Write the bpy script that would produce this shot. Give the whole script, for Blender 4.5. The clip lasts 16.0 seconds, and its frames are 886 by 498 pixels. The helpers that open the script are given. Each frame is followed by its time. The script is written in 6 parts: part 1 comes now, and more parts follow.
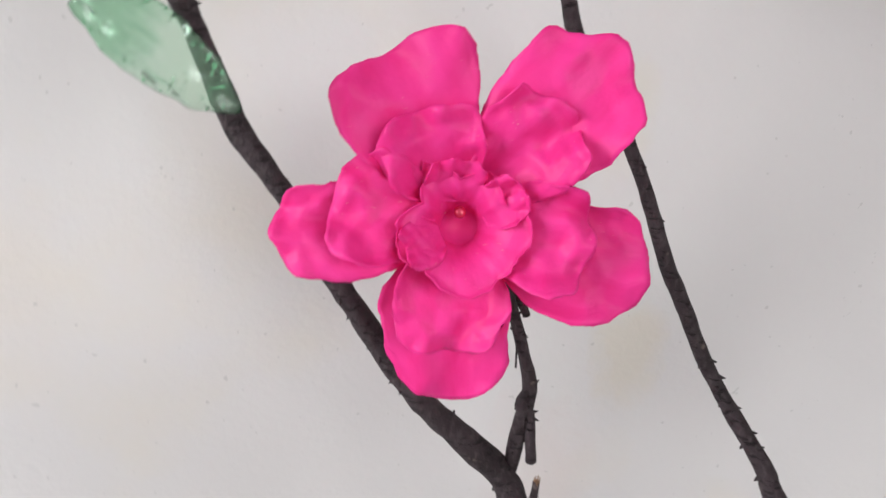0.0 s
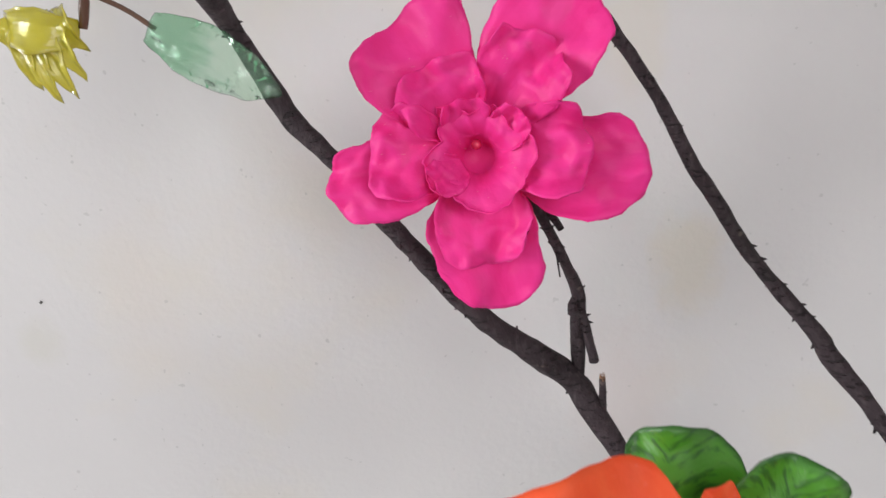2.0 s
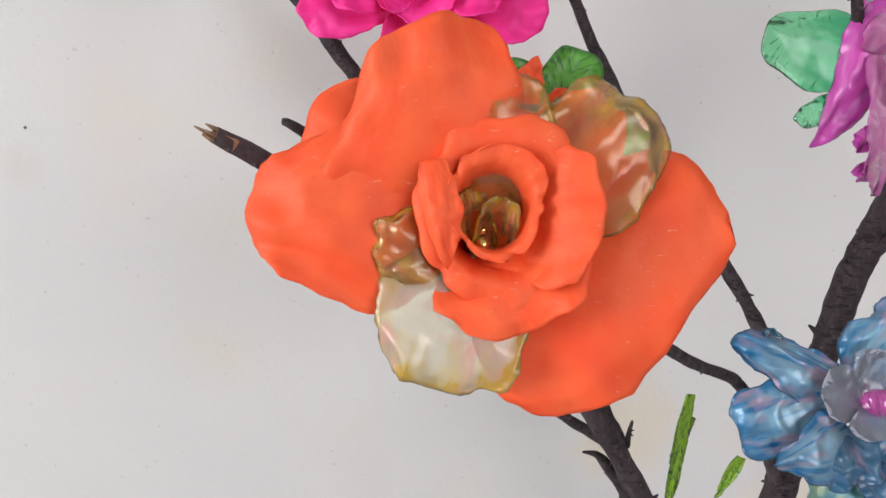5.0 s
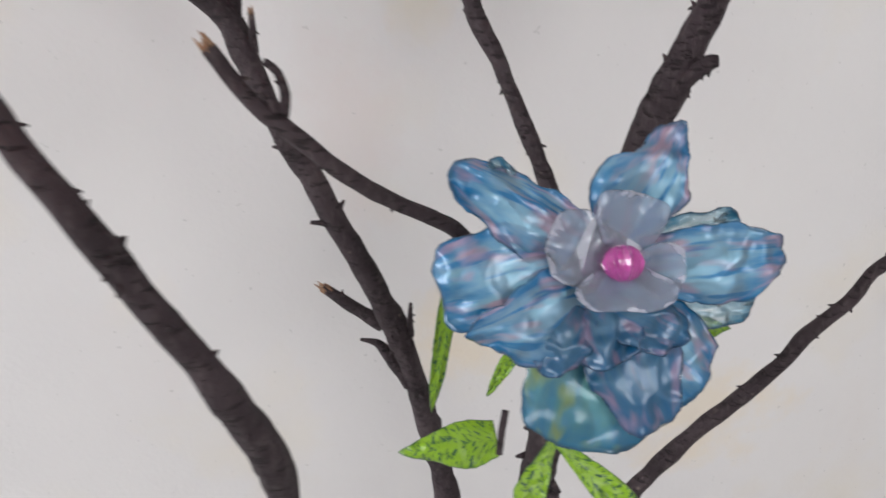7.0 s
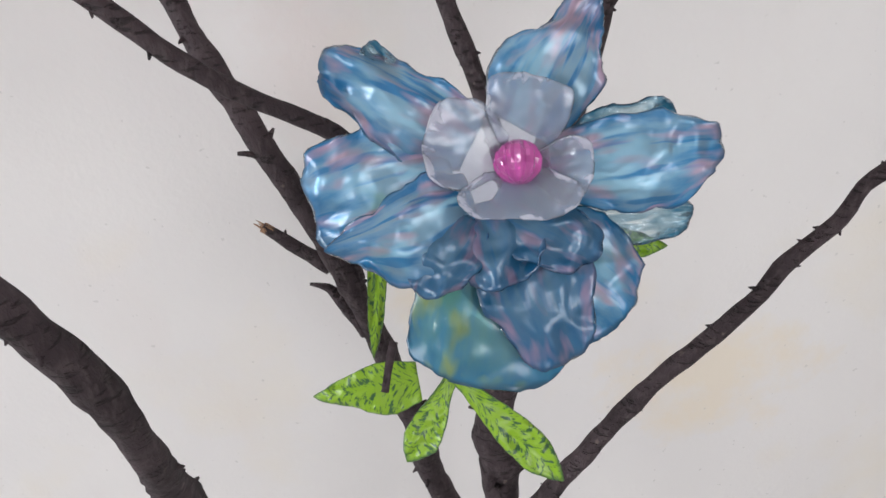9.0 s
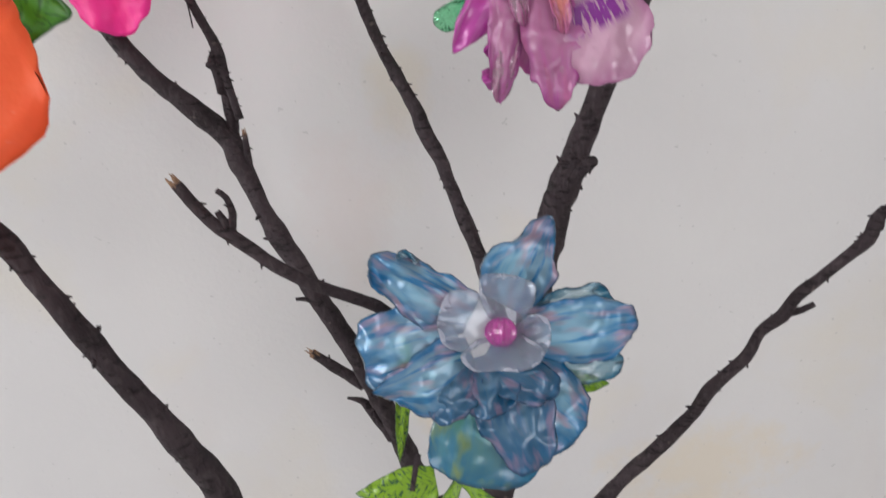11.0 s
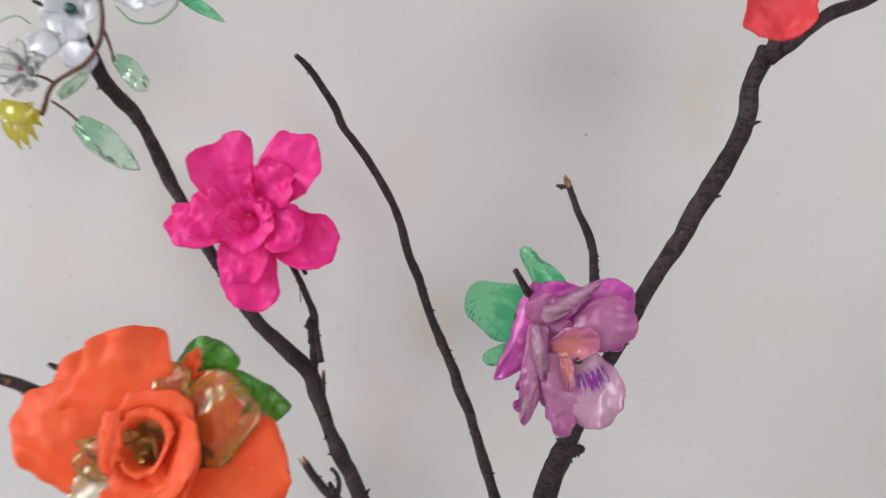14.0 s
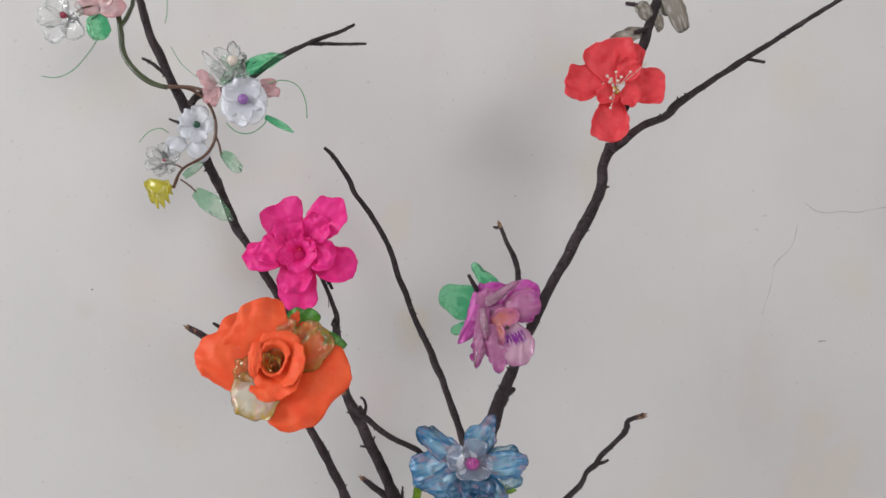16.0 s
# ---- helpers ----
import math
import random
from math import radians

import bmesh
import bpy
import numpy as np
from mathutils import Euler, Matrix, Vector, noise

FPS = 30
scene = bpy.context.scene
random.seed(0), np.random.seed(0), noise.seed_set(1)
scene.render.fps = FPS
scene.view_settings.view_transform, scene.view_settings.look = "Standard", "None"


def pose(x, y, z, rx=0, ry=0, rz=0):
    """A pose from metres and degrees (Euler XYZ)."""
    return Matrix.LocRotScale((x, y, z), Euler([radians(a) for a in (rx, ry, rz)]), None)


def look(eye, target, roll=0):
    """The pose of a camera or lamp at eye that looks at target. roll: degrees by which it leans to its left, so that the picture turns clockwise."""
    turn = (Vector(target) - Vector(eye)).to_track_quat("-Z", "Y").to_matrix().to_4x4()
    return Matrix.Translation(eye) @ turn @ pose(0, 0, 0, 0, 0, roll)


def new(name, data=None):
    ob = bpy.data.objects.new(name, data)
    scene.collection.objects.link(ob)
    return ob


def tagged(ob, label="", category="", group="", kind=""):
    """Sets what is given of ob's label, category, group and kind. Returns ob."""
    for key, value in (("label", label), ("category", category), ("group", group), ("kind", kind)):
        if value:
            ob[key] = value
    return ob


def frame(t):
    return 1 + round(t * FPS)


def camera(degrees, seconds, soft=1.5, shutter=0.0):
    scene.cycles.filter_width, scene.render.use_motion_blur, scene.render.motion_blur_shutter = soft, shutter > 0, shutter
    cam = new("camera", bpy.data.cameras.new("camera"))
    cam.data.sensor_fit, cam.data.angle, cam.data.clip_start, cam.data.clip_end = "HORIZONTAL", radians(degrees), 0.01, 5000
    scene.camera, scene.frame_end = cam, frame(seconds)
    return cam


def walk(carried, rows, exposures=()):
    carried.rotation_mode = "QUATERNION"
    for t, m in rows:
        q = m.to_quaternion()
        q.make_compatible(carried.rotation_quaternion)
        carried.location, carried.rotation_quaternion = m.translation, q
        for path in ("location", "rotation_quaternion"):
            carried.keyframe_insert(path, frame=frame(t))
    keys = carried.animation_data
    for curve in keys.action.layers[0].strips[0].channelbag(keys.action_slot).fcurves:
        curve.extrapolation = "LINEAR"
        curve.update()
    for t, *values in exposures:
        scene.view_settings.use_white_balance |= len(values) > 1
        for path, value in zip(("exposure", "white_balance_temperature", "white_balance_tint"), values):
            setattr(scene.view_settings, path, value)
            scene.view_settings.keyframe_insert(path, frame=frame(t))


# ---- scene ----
cam = camera(70.8, 16.0, shutter=0.4)
PATH = [
    (0, (0.03, 0.027, 1.437), (0.356, 1.916, 0.866), 2.3),
    (0.5, (0.046, 0.033, 1.445), (0.262, 1.945, 0.898), -6.4),
    (1, (0.052, 0.027, 1.43), (0.217, 1.934, 0.852), -7.8),
    (1.5, (0.045, 0.006, 1.427), (0.032, 1.91, 0.816), -10.6),
    (2, (0.042, -0.009, 1.429), (0.071, 1.899, 0.831), -10.6),
    (2.5, (0.023, -0.034, 1.416), (0.195, 1.85, 0.767), -9.3),
    (3, (0.019, -0.052, 1.395), (0.266, 1.819, 0.732), -8.1),
    (3.5, (0.024, -0.064, 1.381), (0.302, 1.805, 0.727), -7.7),
    (6, (0.059, -0.087, 1.377), (0.181, 1.792, 0.704), -2.1),
    (6.5, (0.091, -0.069, 1.347), (0.274, 1.772, 0.587), 0.7),
    (7, (0.133, -0.05, 1.319), (0.389, 1.733, 0.45), 0.0),
    (7.5, (0.162, -0.034, 1.316), (0.32, 1.729, 0.386), -2.6),
    (8, (0.173, -0.024, 1.312), (0.263, 1.73, 0.355), -3.6),
    (8.5, (0.177, -0.031, 1.296), (0.265, 1.713, 0.321), -3.3),
    (8.7, (0.175, -0.035, 1.293), (0.26, 1.713, 0.326), -3.2),
    (10.8, (0.178, -0.084, 1.332), (0.302, 1.781, 0.62), -5.5),
    (11, (0.176, -0.092, 1.341), (0.238, 1.784, 0.65), -4.3),
    (11.5, (0.165, -0.079, 1.369), (0.343, 1.798, 0.7), -3.6),
    (12, (0.168, -0.05, 1.398), (0.491, 1.823, 0.774), -5.6),
    (12.5, (0.156, -0.035, 1.41), (0.509, 1.829, 0.778), -5.0),
    (13, (0.149, -0.051, 1.425), (0.447, 1.842, 0.851), -3.0),
    (13.5, (0.155, -0.109, 1.44), (0.349, 1.798, 0.866), 0.7),
    (14, (0.145, -0.163, 1.457), (0.277, 1.788, 1.037), 1.6),
    (14.5, (0.099, -0.233, 1.451), (0.355, 1.714, 1.071), 0.3),
    (15, (0.065, -0.287, 1.446), (0.423, 1.661, 1.172), 0.2),
    (15.5, (0.083, -0.313, 1.458), (0.43, 1.643, 1.227), 0.0),
    (16, (0.114, -0.364, 1.459), (0.374, 1.608, 1.248), 0.9),
]
EXPOSURES = [(0.0, -0.15), (1.0, -0.1), (2.0, -0.32), (3.0, -0.18), (3.7, -0.18), (6.0, -0.34), (6.5, -0.44), (7.0, -0.24), (7.5, -0.22), (8.5, -0.12),
             (11.0, -0.36), (11.5, -0.44), (12.5, -0.28), (14.5, -0.44), (16.0, -0.54)]
walk(cam, [(t, look(eye, target, roll)) for t, eye, target, roll in PATH], EXPOSURES)

# ---- world and lights ----
world = bpy.data.worlds.new("world")
scene.world = world
world.use_nodes = True
wn = world.node_tree
sky = wn.nodes.new("ShaderNodeTexSky")
sky.sky_type, sky.sun_disc = "NISHITA", False
sky.sun_elevation, sky.sun_rotation = radians(40), radians(150)
wn.links.new(sky.outputs["Color"], wn.nodes["Background"].inputs["Color"])
wn.nodes["Background"].inputs["Strength"].default_value = 0.1


def area_lamp(name, eye, target, w, h, power, colour):
    d = bpy.data.lights.new(name, "AREA")
    d.shape, d.size, d.size_y, d.energy, d.color = "RECTANGLE", w, h, power, colour
    ob = new(name, d)
    ob.matrix_world = look(eye, target)
    return ob


# soft daylight from two unseen lamps, one behind the camera and one beside it
# placed so that shadows on the wall fall left and down
area_lamp("unseen_soft_light", (1.15, -2.42, 2.25), (0.15, 0.28, 1.4), 1.6, 1.1, 31.5, (1.0, 0.985, 0.98))
# no such source is known; added to brighten the wall's left side
area_lamp("unseen_soft_light", (-2.55, -0.75, 2.05), (0.1, 0.28, 1.5), 1.3, 1.4, 69, (0.97, 0.985, 1.0))

# ---- materials ----


class Mat:
    """A node material and short ways to add to it."""

    def __init__(self, name):
        self.m = bpy.data.materials.new(name)
        self.m.use_nodes = True
        self.t = self.m.node_tree
        self.b = self.t.nodes["Principled BSDF"]
        self.out = self.t.nodes["Material Output"]

    def node(self, kind, **values):
        n = self.t.nodes.new(kind)
        for k, v in values.items():
            n.inputs[k.replace("_", " ")].default_value = v
        return n

    def link(self, a, b):
        self.t.links.new(a, b)

    def noise(self, scale, detail=4, rough=0.55, coord="Object", stretch=None):
        c = self.t.nodes.new("ShaderNodeTexCoord")
        n = self.node("ShaderNodeTexNoise", Scale=scale, Detail=detail, Roughness=rough)
        src = c.outputs[coord]
        if stretch:
            mp = self.t.nodes.new("ShaderNodeMapping")
            mp.inputs["Scale"].default_value = stretch
            self.link(src, mp.inputs["Vector"])
            src = mp.outputs["Vector"]
        self.link(src, n.inputs["Vector"])
        return n.outputs["Fac"]

    def ramp(self, fac, stops):
        r = self.t.nodes.new("ShaderNodeValToRGB")
        e = r.color_ramp.elements
        while len(e) < len(stops):
            e.new(0.5)
        for x, (p, c) in zip(e, stops):
            x.position, x.color = p, ((*c, 1) if not isinstance(c, float) else (c, c, c, 1))
        self.link(fac, r.inputs["Fac"])
        return r.outputs["Color"]

    def mix(self, fac, a, b, kind="MIX"):
        n = self.t.nodes.new("ShaderNodeMix")
        n.data_type, n.blend_type = "RGBA", kind
        for sock, v in ((n.inputs[0], fac), (n.inputs[6], a), (n.inputs[7], b)):
            if isinstance(v, (int, float)):
                sock.default_value = v
            elif isinstance(v, tuple):
                sock.default_value = (*v, 1)
            else:
                self.link(v, sock)
        return n.outputs[2]

    def math(self, op, a, b=0.0):
        n = self.t.nodes.new("ShaderNodeMath")
        n.operation = op
        for sock, v in zip(n.inputs, (a, b)):
            if isinstance(v, (int, float)):
                sock.default_value = v
            else:
                self.link(v, sock)
        return n.outputs[0]

    def bump(self, height, strength, distance=0.001):
        n = self.node("ShaderNodeBump", Strength=strength, Distance=distance)
        self.link(height, n.inputs["Height"])
        self.link(n.outputs["Normal"], self.b.inputs["Normal"])
        return n.outputs["Normal"]

    def edge(self):
        """0 in the middle of a petal, 1 at its rim, from the petal's own u and v."""
        c = self.t.nodes.new("ShaderNodeTexCoord")
        s = self.t.nodes.new("ShaderNodeSeparateXYZ")
        self.link(c.outputs["UV"], s.inputs[0])
        v = self.math("ABSOLUTE", self.math("SUBTRACT", s.outputs[1], 0.5))
        return self.math("MAXIMUM", self.math("MULTIPLY", v, 2.0), s.outputs[0]), s.outputs[0], s.outputs[1]

    def wrinkle(self, u, v, a, b, detail=4.0):
        """Noise drawn out along the petal: a cycles along it, b across it."""
        cx = self.t.nodes.new("ShaderNodeCombineXYZ")
        info = self.t.nodes.new("ShaderNodeObjectInfo")
        self.link(self.math("MULTIPLY", u, a), cx.inputs[0])
        self.link(self.math("MULTIPLY", v, b), cx.inputs[1])
        self.link(self.math("MULTIPLY", info.outputs["Random"], 40.0), cx.inputs[2])
        n = self.node("ShaderNodeTexNoise", Scale=1.0, Detail=detail, Roughness=0.55)
        self.link(cx.outputs[0], n.inputs["Vector"])
        return n.outputs["Fac"]

    def blend(self, fac, other):
        """The principled shader mixed with another shader by fac."""
        mx = self.t.nodes.new("ShaderNodeMixShader")
        if isinstance(fac, (int, float)):
            mx.inputs[0].default_value = fac
        else:
            self.link(fac, mx.inputs[0])
        self.link(self.b.outputs[0], mx.inputs[1])
        self.link(other.outputs[0], mx.inputs[2])
        self.link(mx.outputs[0], self.out.inputs["Surface"])
        self.last = mx

    def gloss(self, normal, rough, skin=1.5):
        """A clear glossy skin over the blended shader."""
        fr = self.node("ShaderNodeFresnel", IOR=skin)
        g = self.node("ShaderNodeBsdfGlossy", Roughness=rough)
        mx = self.t.nodes.new("ShaderNodeMixShader")
        self.link(normal, g.inputs["Normal"])
        self.link(normal, fr.inputs["Normal"])
        self.link(fr.outputs[0], mx.inputs[0])
        self.link(self.last.outputs[0], mx.inputs[1])
        self.link(g.outputs[0], mx.inputs[2])
        self.link(mx.outputs[0], self.out.inputs["Surface"])


def set_in(b, **v):
    for k, x in v.items():
        b.inputs[k.replace("_", " ")].default_value = (*x, 1) if isinstance(x, tuple) else x


def painted_petal(name, colour, deep, rough=0.45, through_light=0.3):
    """Foam-like painted plastic petal: saturated and soft, lets light through, lightly scuffed."""
    m = Mat(name)
    e, u, v = m.edge()
    c = m.mix(m.ramp(m.wrinkle(u, v, 2.5, 5.0), [(0.35, 0.0), (0.7, 1.0)]), colour, deep)
    scuff = m.ramp(m.noise(420, 3, 0.6, stretch=(1, 3, 0.6)), [(0.66, 0.0), (0.74, 1.0)])
    rub = m.math("MULTIPLY", scuff, m.ramp(m.noise(40, 2), [(0.5, 0.0), (0.65, 0.45)]))
    c = m.mix(rub, c, (1.0, 0.72, 0.68))
    m.link(c, m.b.inputs["Base Color"])
    set_in(m.b, Roughness=rough)
    m.b.inputs["Specular IOR Level"].default_value = 0.35
    m.bump(m.mix(0.3, m.wrinkle(u, v, 3.0, 7.0, 3.0), m.noise(700, 2)), 0.2, 0.002)
    tr = m.node("ShaderNodeBsdfTranslucent")
    m.link(c, tr.inputs["Color"])
    m.blend(through_light, tr)
    return m.m


def film_petal(name, body, rim, tint, clear=0.45, rim_from=0.55, patches=None, rough=0.22, line=None, relief=0.9, pearl=0.16, streaks=0.0, skin=1.5):
    """Heat-shaped bottle plastic with paint wiped over it: clear inside, coloured at the rim, pearly and glossy."""
    m = Mat(name)
    e, u, v = m.edge()
    wob = m.wrinkle(u, v, 3.0, 6.0)
    ee = m.math("ADD", e, m.math("MULTIPLY", m.math("SUBTRACT", wob, 0.5), 1.1))
    k = m.ramp(ee, [(rim_from, 0.0), (rim_from + 0.3, 0.7), (1.0, 1.0)])
    if streaks:
        k = m.math("MAXIMUM", k, m.math("MULTIPLY", m.ramp(m.wrinkle(u, v, 1.4, 7.0, 2.5), [(0.51, 0.0), (0.61, 1.0)]), streaks))
    c = m.mix(k, body, rim)
    t = m.mix(k, tint, tuple(min(1.0, 0.25 + 0.75 * x ** 0.45) for x in rim))
    if patches:
        pk = m.ramp(m.wrinkle(v, u, 5.0, 2.5, 2.0), [(0.52, 0.0), (0.68, 0.8)])
        c = m.mix(pk, c, patches)
        t = m.mix(pk, t, tuple(x ** 0.5 for x in patches))
    if line:
        lk = m.ramp(e, [(0.955, 0.0), (0.99, 0.75)])
        c = m.mix(lk, c, line)
        t = m.mix(lk, t, tuple(x ** 0.5 for x in line))
    m.link(c, m.b.inputs["Base Color"])
    set_in(m.b, Roughness=rough + 0.14, Metallic=pearl)
    m.b.inputs["Specular IOR Level"].default_value = 0.8
    nrm = m.bump(m.mix(0.14, m.wrinkle(u, v, 1.4, 2.4, 1.5), m.wrinkle(u, v, 1.5, 11.0, 3.0)), relief, 0.0045)
    gl = m.node("ShaderNodeBsdfTransparent")
    m.link(t, gl.inputs["Color"])
    f = m.math("MULTIPLY", m.math("SUBTRACT", 1.0, m.math("MULTIPLY", k, 0.4)), clear)
    m.blend(f, gl)
    m.gloss(nrm, rough * 0.8, skin)
    return m.m


def brushed_leaf(name, colour, stroke, amount=0.5, clear=0.0, tint=(1, 1, 1), rough=0.3, veins=True):
    """Leaf of painted plastic with dark slanting brush strokes."""
    m = Mat(name)
    e, u, v = m.edge()
    c = m.mix(m.noise(60, 3), colour, tuple(min(1, x * 1.35) for x in colour))
    cx = m.t.nodes.new("ShaderNodeCombineXYZ")
    side = m.math("ABSOLUTE", m.math("SUBTRACT", v, 0.5))
    m.link(m.math("MULTIPLY", m.math("SUBTRACT", u, m.math("MULTIPLY", side, 0.55)), 22.0), cx.inputs[0])
    m.link(m.math("MULTIPLY", v, 5.0), cx.inputs[1])
    n = m.node("ShaderNodeTexNoise", Scale=1.0, Detail=3.0, Roughness=0.6)
    m.link(cx.outputs[0], n.inputs["Vector"])
    s = m.ramp(n.outputs["Fac"], [(0.52, 0.0), (0.6, 1.0)] if veins else [(0.58, 0.0), (0.64, 1.0)])
    if not veins:
        s = m.math("MULTIPLY", s, m.ramp(e, [(0.6, 0.0), (0.95, 1.0)]))
    c = m.mix(m.math("MULTIPLY", s, amount), c, stroke)
    c = m.mix(m.ramp(e, [(0.94, 0.0), (1.0, 0.8)]), c, stroke)
    m.link(c, m.b.inputs["Base Color"])
    set_in(m.b, Roughness=rough)
    m.b.inputs["Specular IOR Level"].default_value = 0.6
    nrm = m.bump(m.wrinkle(u, v, 2.0, 3.0, 2.0) if clear else n.outputs["Fac"], 0.26 if clear else 0.25, 0.004 if clear else 0.001)
    if clear:
        gl = m.node("ShaderNodeBsdfTransparent")
        deep = m.ramp(m.math("ADD", u, m.math("MULTIPLY", m.math("SUBTRACT", m.wrinkle(u, v, 2.5, 3.5, 2.0), 0.5), 1.2)), [(0.3, 0.8), (0.6, 0.0)])
        t = m.mix(deep, tint, tuple(min(1.0, x ** 0.4) for x in colour))
        m.link(t, gl.inputs["Color"])
        m.blend(m.math("MULTIPLY", m.math("SUBTRACT", 1.0, m.math("MULTIPLY", s, 0.8)), clear), gl)
        m.gloss(nrm, 0.1, 1.38)
    return m.m


def bead_mat(name, colour, rough=0.08, metal=0.0, transmission=0.0):
    m = Mat(name)
    c = m.mix(m.noise(300, 2), colour, tuple(x * 0.7 for x in colour))
    m.link(c, m.b.inputs["Base Color"])
    set_in(m.b, Roughness=rough, Metallic=metal)
    m.b.inputs["Transmission Weight"].default_value = transmission
    m.b.inputs["Coat Weight"].default_value = 0.7
    return m.m


def bark():
    """Dark purple-brown stained bark with cross cracks, worn ridges and pale scars."""
    m = Mat("black_stained_bark")
    big = m.noise(45, 4)
    fine = m.noise(520, 5, 0.65, stretch=(1, 1, 0.35))
    cross = m.noise(230, 3, 0.6, stretch=(0.8, 0.8, 3.2))
    crack = m.ramp(cross, [(0.36, 1.0), (0.44, 0.0)])
    c = m.ramp(big, [(0.3, (0.026, 0.017, 0.020)), (0.55, (0.045, 0.031, 0.036)), (0.75, (0.075, 0.054, 0.060))])
    c = m.mix(m.ramp(fine, [(0.5, 0.0), (0.75, 0.6)]), c, (0.11, 0.084, 0.088))
    c = m.mix(m.math("MULTIPLY", crack, 0.6), c, (0.008, 0.006, 0.006))
    c = m.mix(m.ramp(m.noise(190, 2), [(0.7, 0.0), (0.76, 0.5)]), c, (0.22, 0.17, 0.15))
    m.link(c, m.b.inputs["Base Color"])
    set_in(m.b, Roughness=0.78)
    m.b.inputs["Specular IOR Level"].default_value = 0.35
    h = m.math("SUBTRACT", m.mix(0.5, fine, m.noise(180, 4)), m.math("MULTIPLY", crack, 0.4))
    m.bump(h, 1.0, 0.002)
    return m.m


def wood_break():
    m = Mat("pale_broken_wood")
    c = m.ramp(m.noise(700, 4, 0.6, stretch=(1, 1, 0.2)), [(0.3, (0.16, 0.075, 0.04)), (0.7, (0.42, 0.26, 0.16))])
    m.link(c, m.b.inputs["Base Color"])
    set_in(m.b, Roughness=0.8)
    m.bump(m.noise(900, 3), 0.6, 0.0006)
    return m.m


def plaster():
    """Off-white painted plaster with faint stains, trowel marks and specks."""
    m = Mat("off_white_plaster")
    c = m.mix(m.ramp(m.noise(3.2, 5, 0.6), [(0.35, 0.0), (0.7, 1.0)]), (0.745, 0.723, 0.717), (0.70, 0.68, 0.682))
    c = m.mix(m.math("MULTIPLY", m.ramp(m.noise(9, 4, 0.55), [(0.56, 0.0), (0.74, 1.0)]), 0.5), c, (0.74, 0.68, 0.58))
    c = m.mix(m.math("MULTIPLY", m.ramp(m.noise(13, 3, 0.5, stretch=(1, 1, 0.4)), [(0.6, 0.0), (0.75, 1.0)]), 0.35), c, (0.70, 0.64, 0.62))
    g = m.t.nodes.new("ShaderNodeTexCoord")
    for (x, z, sx, sz, col, amt) in STAINS:
        mp = m.t.nodes.new("ShaderNodeMapping")
        mp.vector_type = "POINT"
        mp.inputs["Location"].default_value = (-x / sx, 0, -z / sz)
        mp.inputs["Scale"].default_value = (1 / sx, 0.0, 1 / sz)
        m.link(g.outputs["Object"], mp.inputs["Vector"])
        ln = m.t.nodes.new("ShaderNodeVectorMath")
        ln.operation = "LENGTH"
        m.link(mp.outputs["Vector"], ln.inputs[0])
        d = m.math("ADD", ln.outputs["Value"], m.math("MULTIPLY", m.math("SUBTRACT", m.noise(22, 5, 0.65), 0.5), 2.2))
        c = m.mix(m.math("MULTIPLY", m.ramp(d, [(0.35, 1.0), (1.0, 0.0)]), amt), c, col)
    speck = m.ramp(m.noise(260, 1, 0.4), [(0.76, 0.0), (0.80, 1.0)])
    c = m.mix(m.math("MULTIPLY", speck, 0.35), c, (0.42, 0.41, 0.40))
    m.link(c, m.b.inputs["Base Color"])
    set_in(m.b, Roughness=0.62)
    m.b.inputs["Specular IOR Level"].default_value = 0.3
    m.bump(m.mix(0.35, m.noise(14, 5), m.noise(240, 4)), 0.32, 0.002)
    return m.m


# stains of the old paint: centre x, z, half sizes, colour, strength
STAINS = [
    (0.66, 1.10, 0.07, 0.16, (0.74, 0.62, 0.48), 0.3),
    (0.20, 1.10, 0.05, 0.05, (0.76, 0.64, 0.46), 0.5),
    (0.17, 1.30, 0.02, 0.035, (0.74, 0.64, 0.50), 0.4),
    (0.13, 1.22, 0.03, 0.07, (0.70, 0.62, 0.60), 0.5),
    (0.15, 1.42, 0.02, 0.03, (0.72, 0.66, 0.54), 0.35),
    (0.37, 1.00, 0.08, 0.06, (0.76, 0.64, 0.46), 0.5),
    (0.36, 1.47, 0.03, 0.05, (0.68, 0.63, 0.52), 0.4),
    (0.60, 1.58, 0.05, 0.05, (0.72, 0.66, 0.56), 0.4),
    (-0.16, 1.325, 0.012, 0.016, (0.62, 0.60, 0.50), 0.3),
]

M_WALL = plaster()
M_ROOM = Mat("plain_paint").m
M_ROOM.node_tree.nodes["Principled BSDF"].inputs["Base Color"].default_value = (0.60, 0.59, 0.58, 1)
M_ROOM.node_tree.nodes["Principled BSDF"].inputs["Roughness"].default_value = 0.8
M_BARK, M_BREAK = bark(), wood_break()
M_PINK = painted_petal("hot_pink_foam", (1.0, 0.050, 0.37), (0.93, 0.026, 0.28), 0.48, 0.2)
M_ORANGE = painted_petal("orange_foam", (1.0, 0.145, 0.044), (0.98, 0.095, 0.026), 0.55, 0.12)
M_CORAL = painted_petal("coral_red_foam", (0.95, 0.10, 0.12), (0.88, 0.065, 0.085))
M_AMBER = film_petal("amber_pearl_film", (0.90, 0.50, 0.14), (0.70, 0.38, 0.015), (1.0, 0.94, 0.72), 0.91, 0.72, (0.95, 0.42, 0.26), 0.26, (0.45, 0.27, 0.02), 0.18, 0.0)
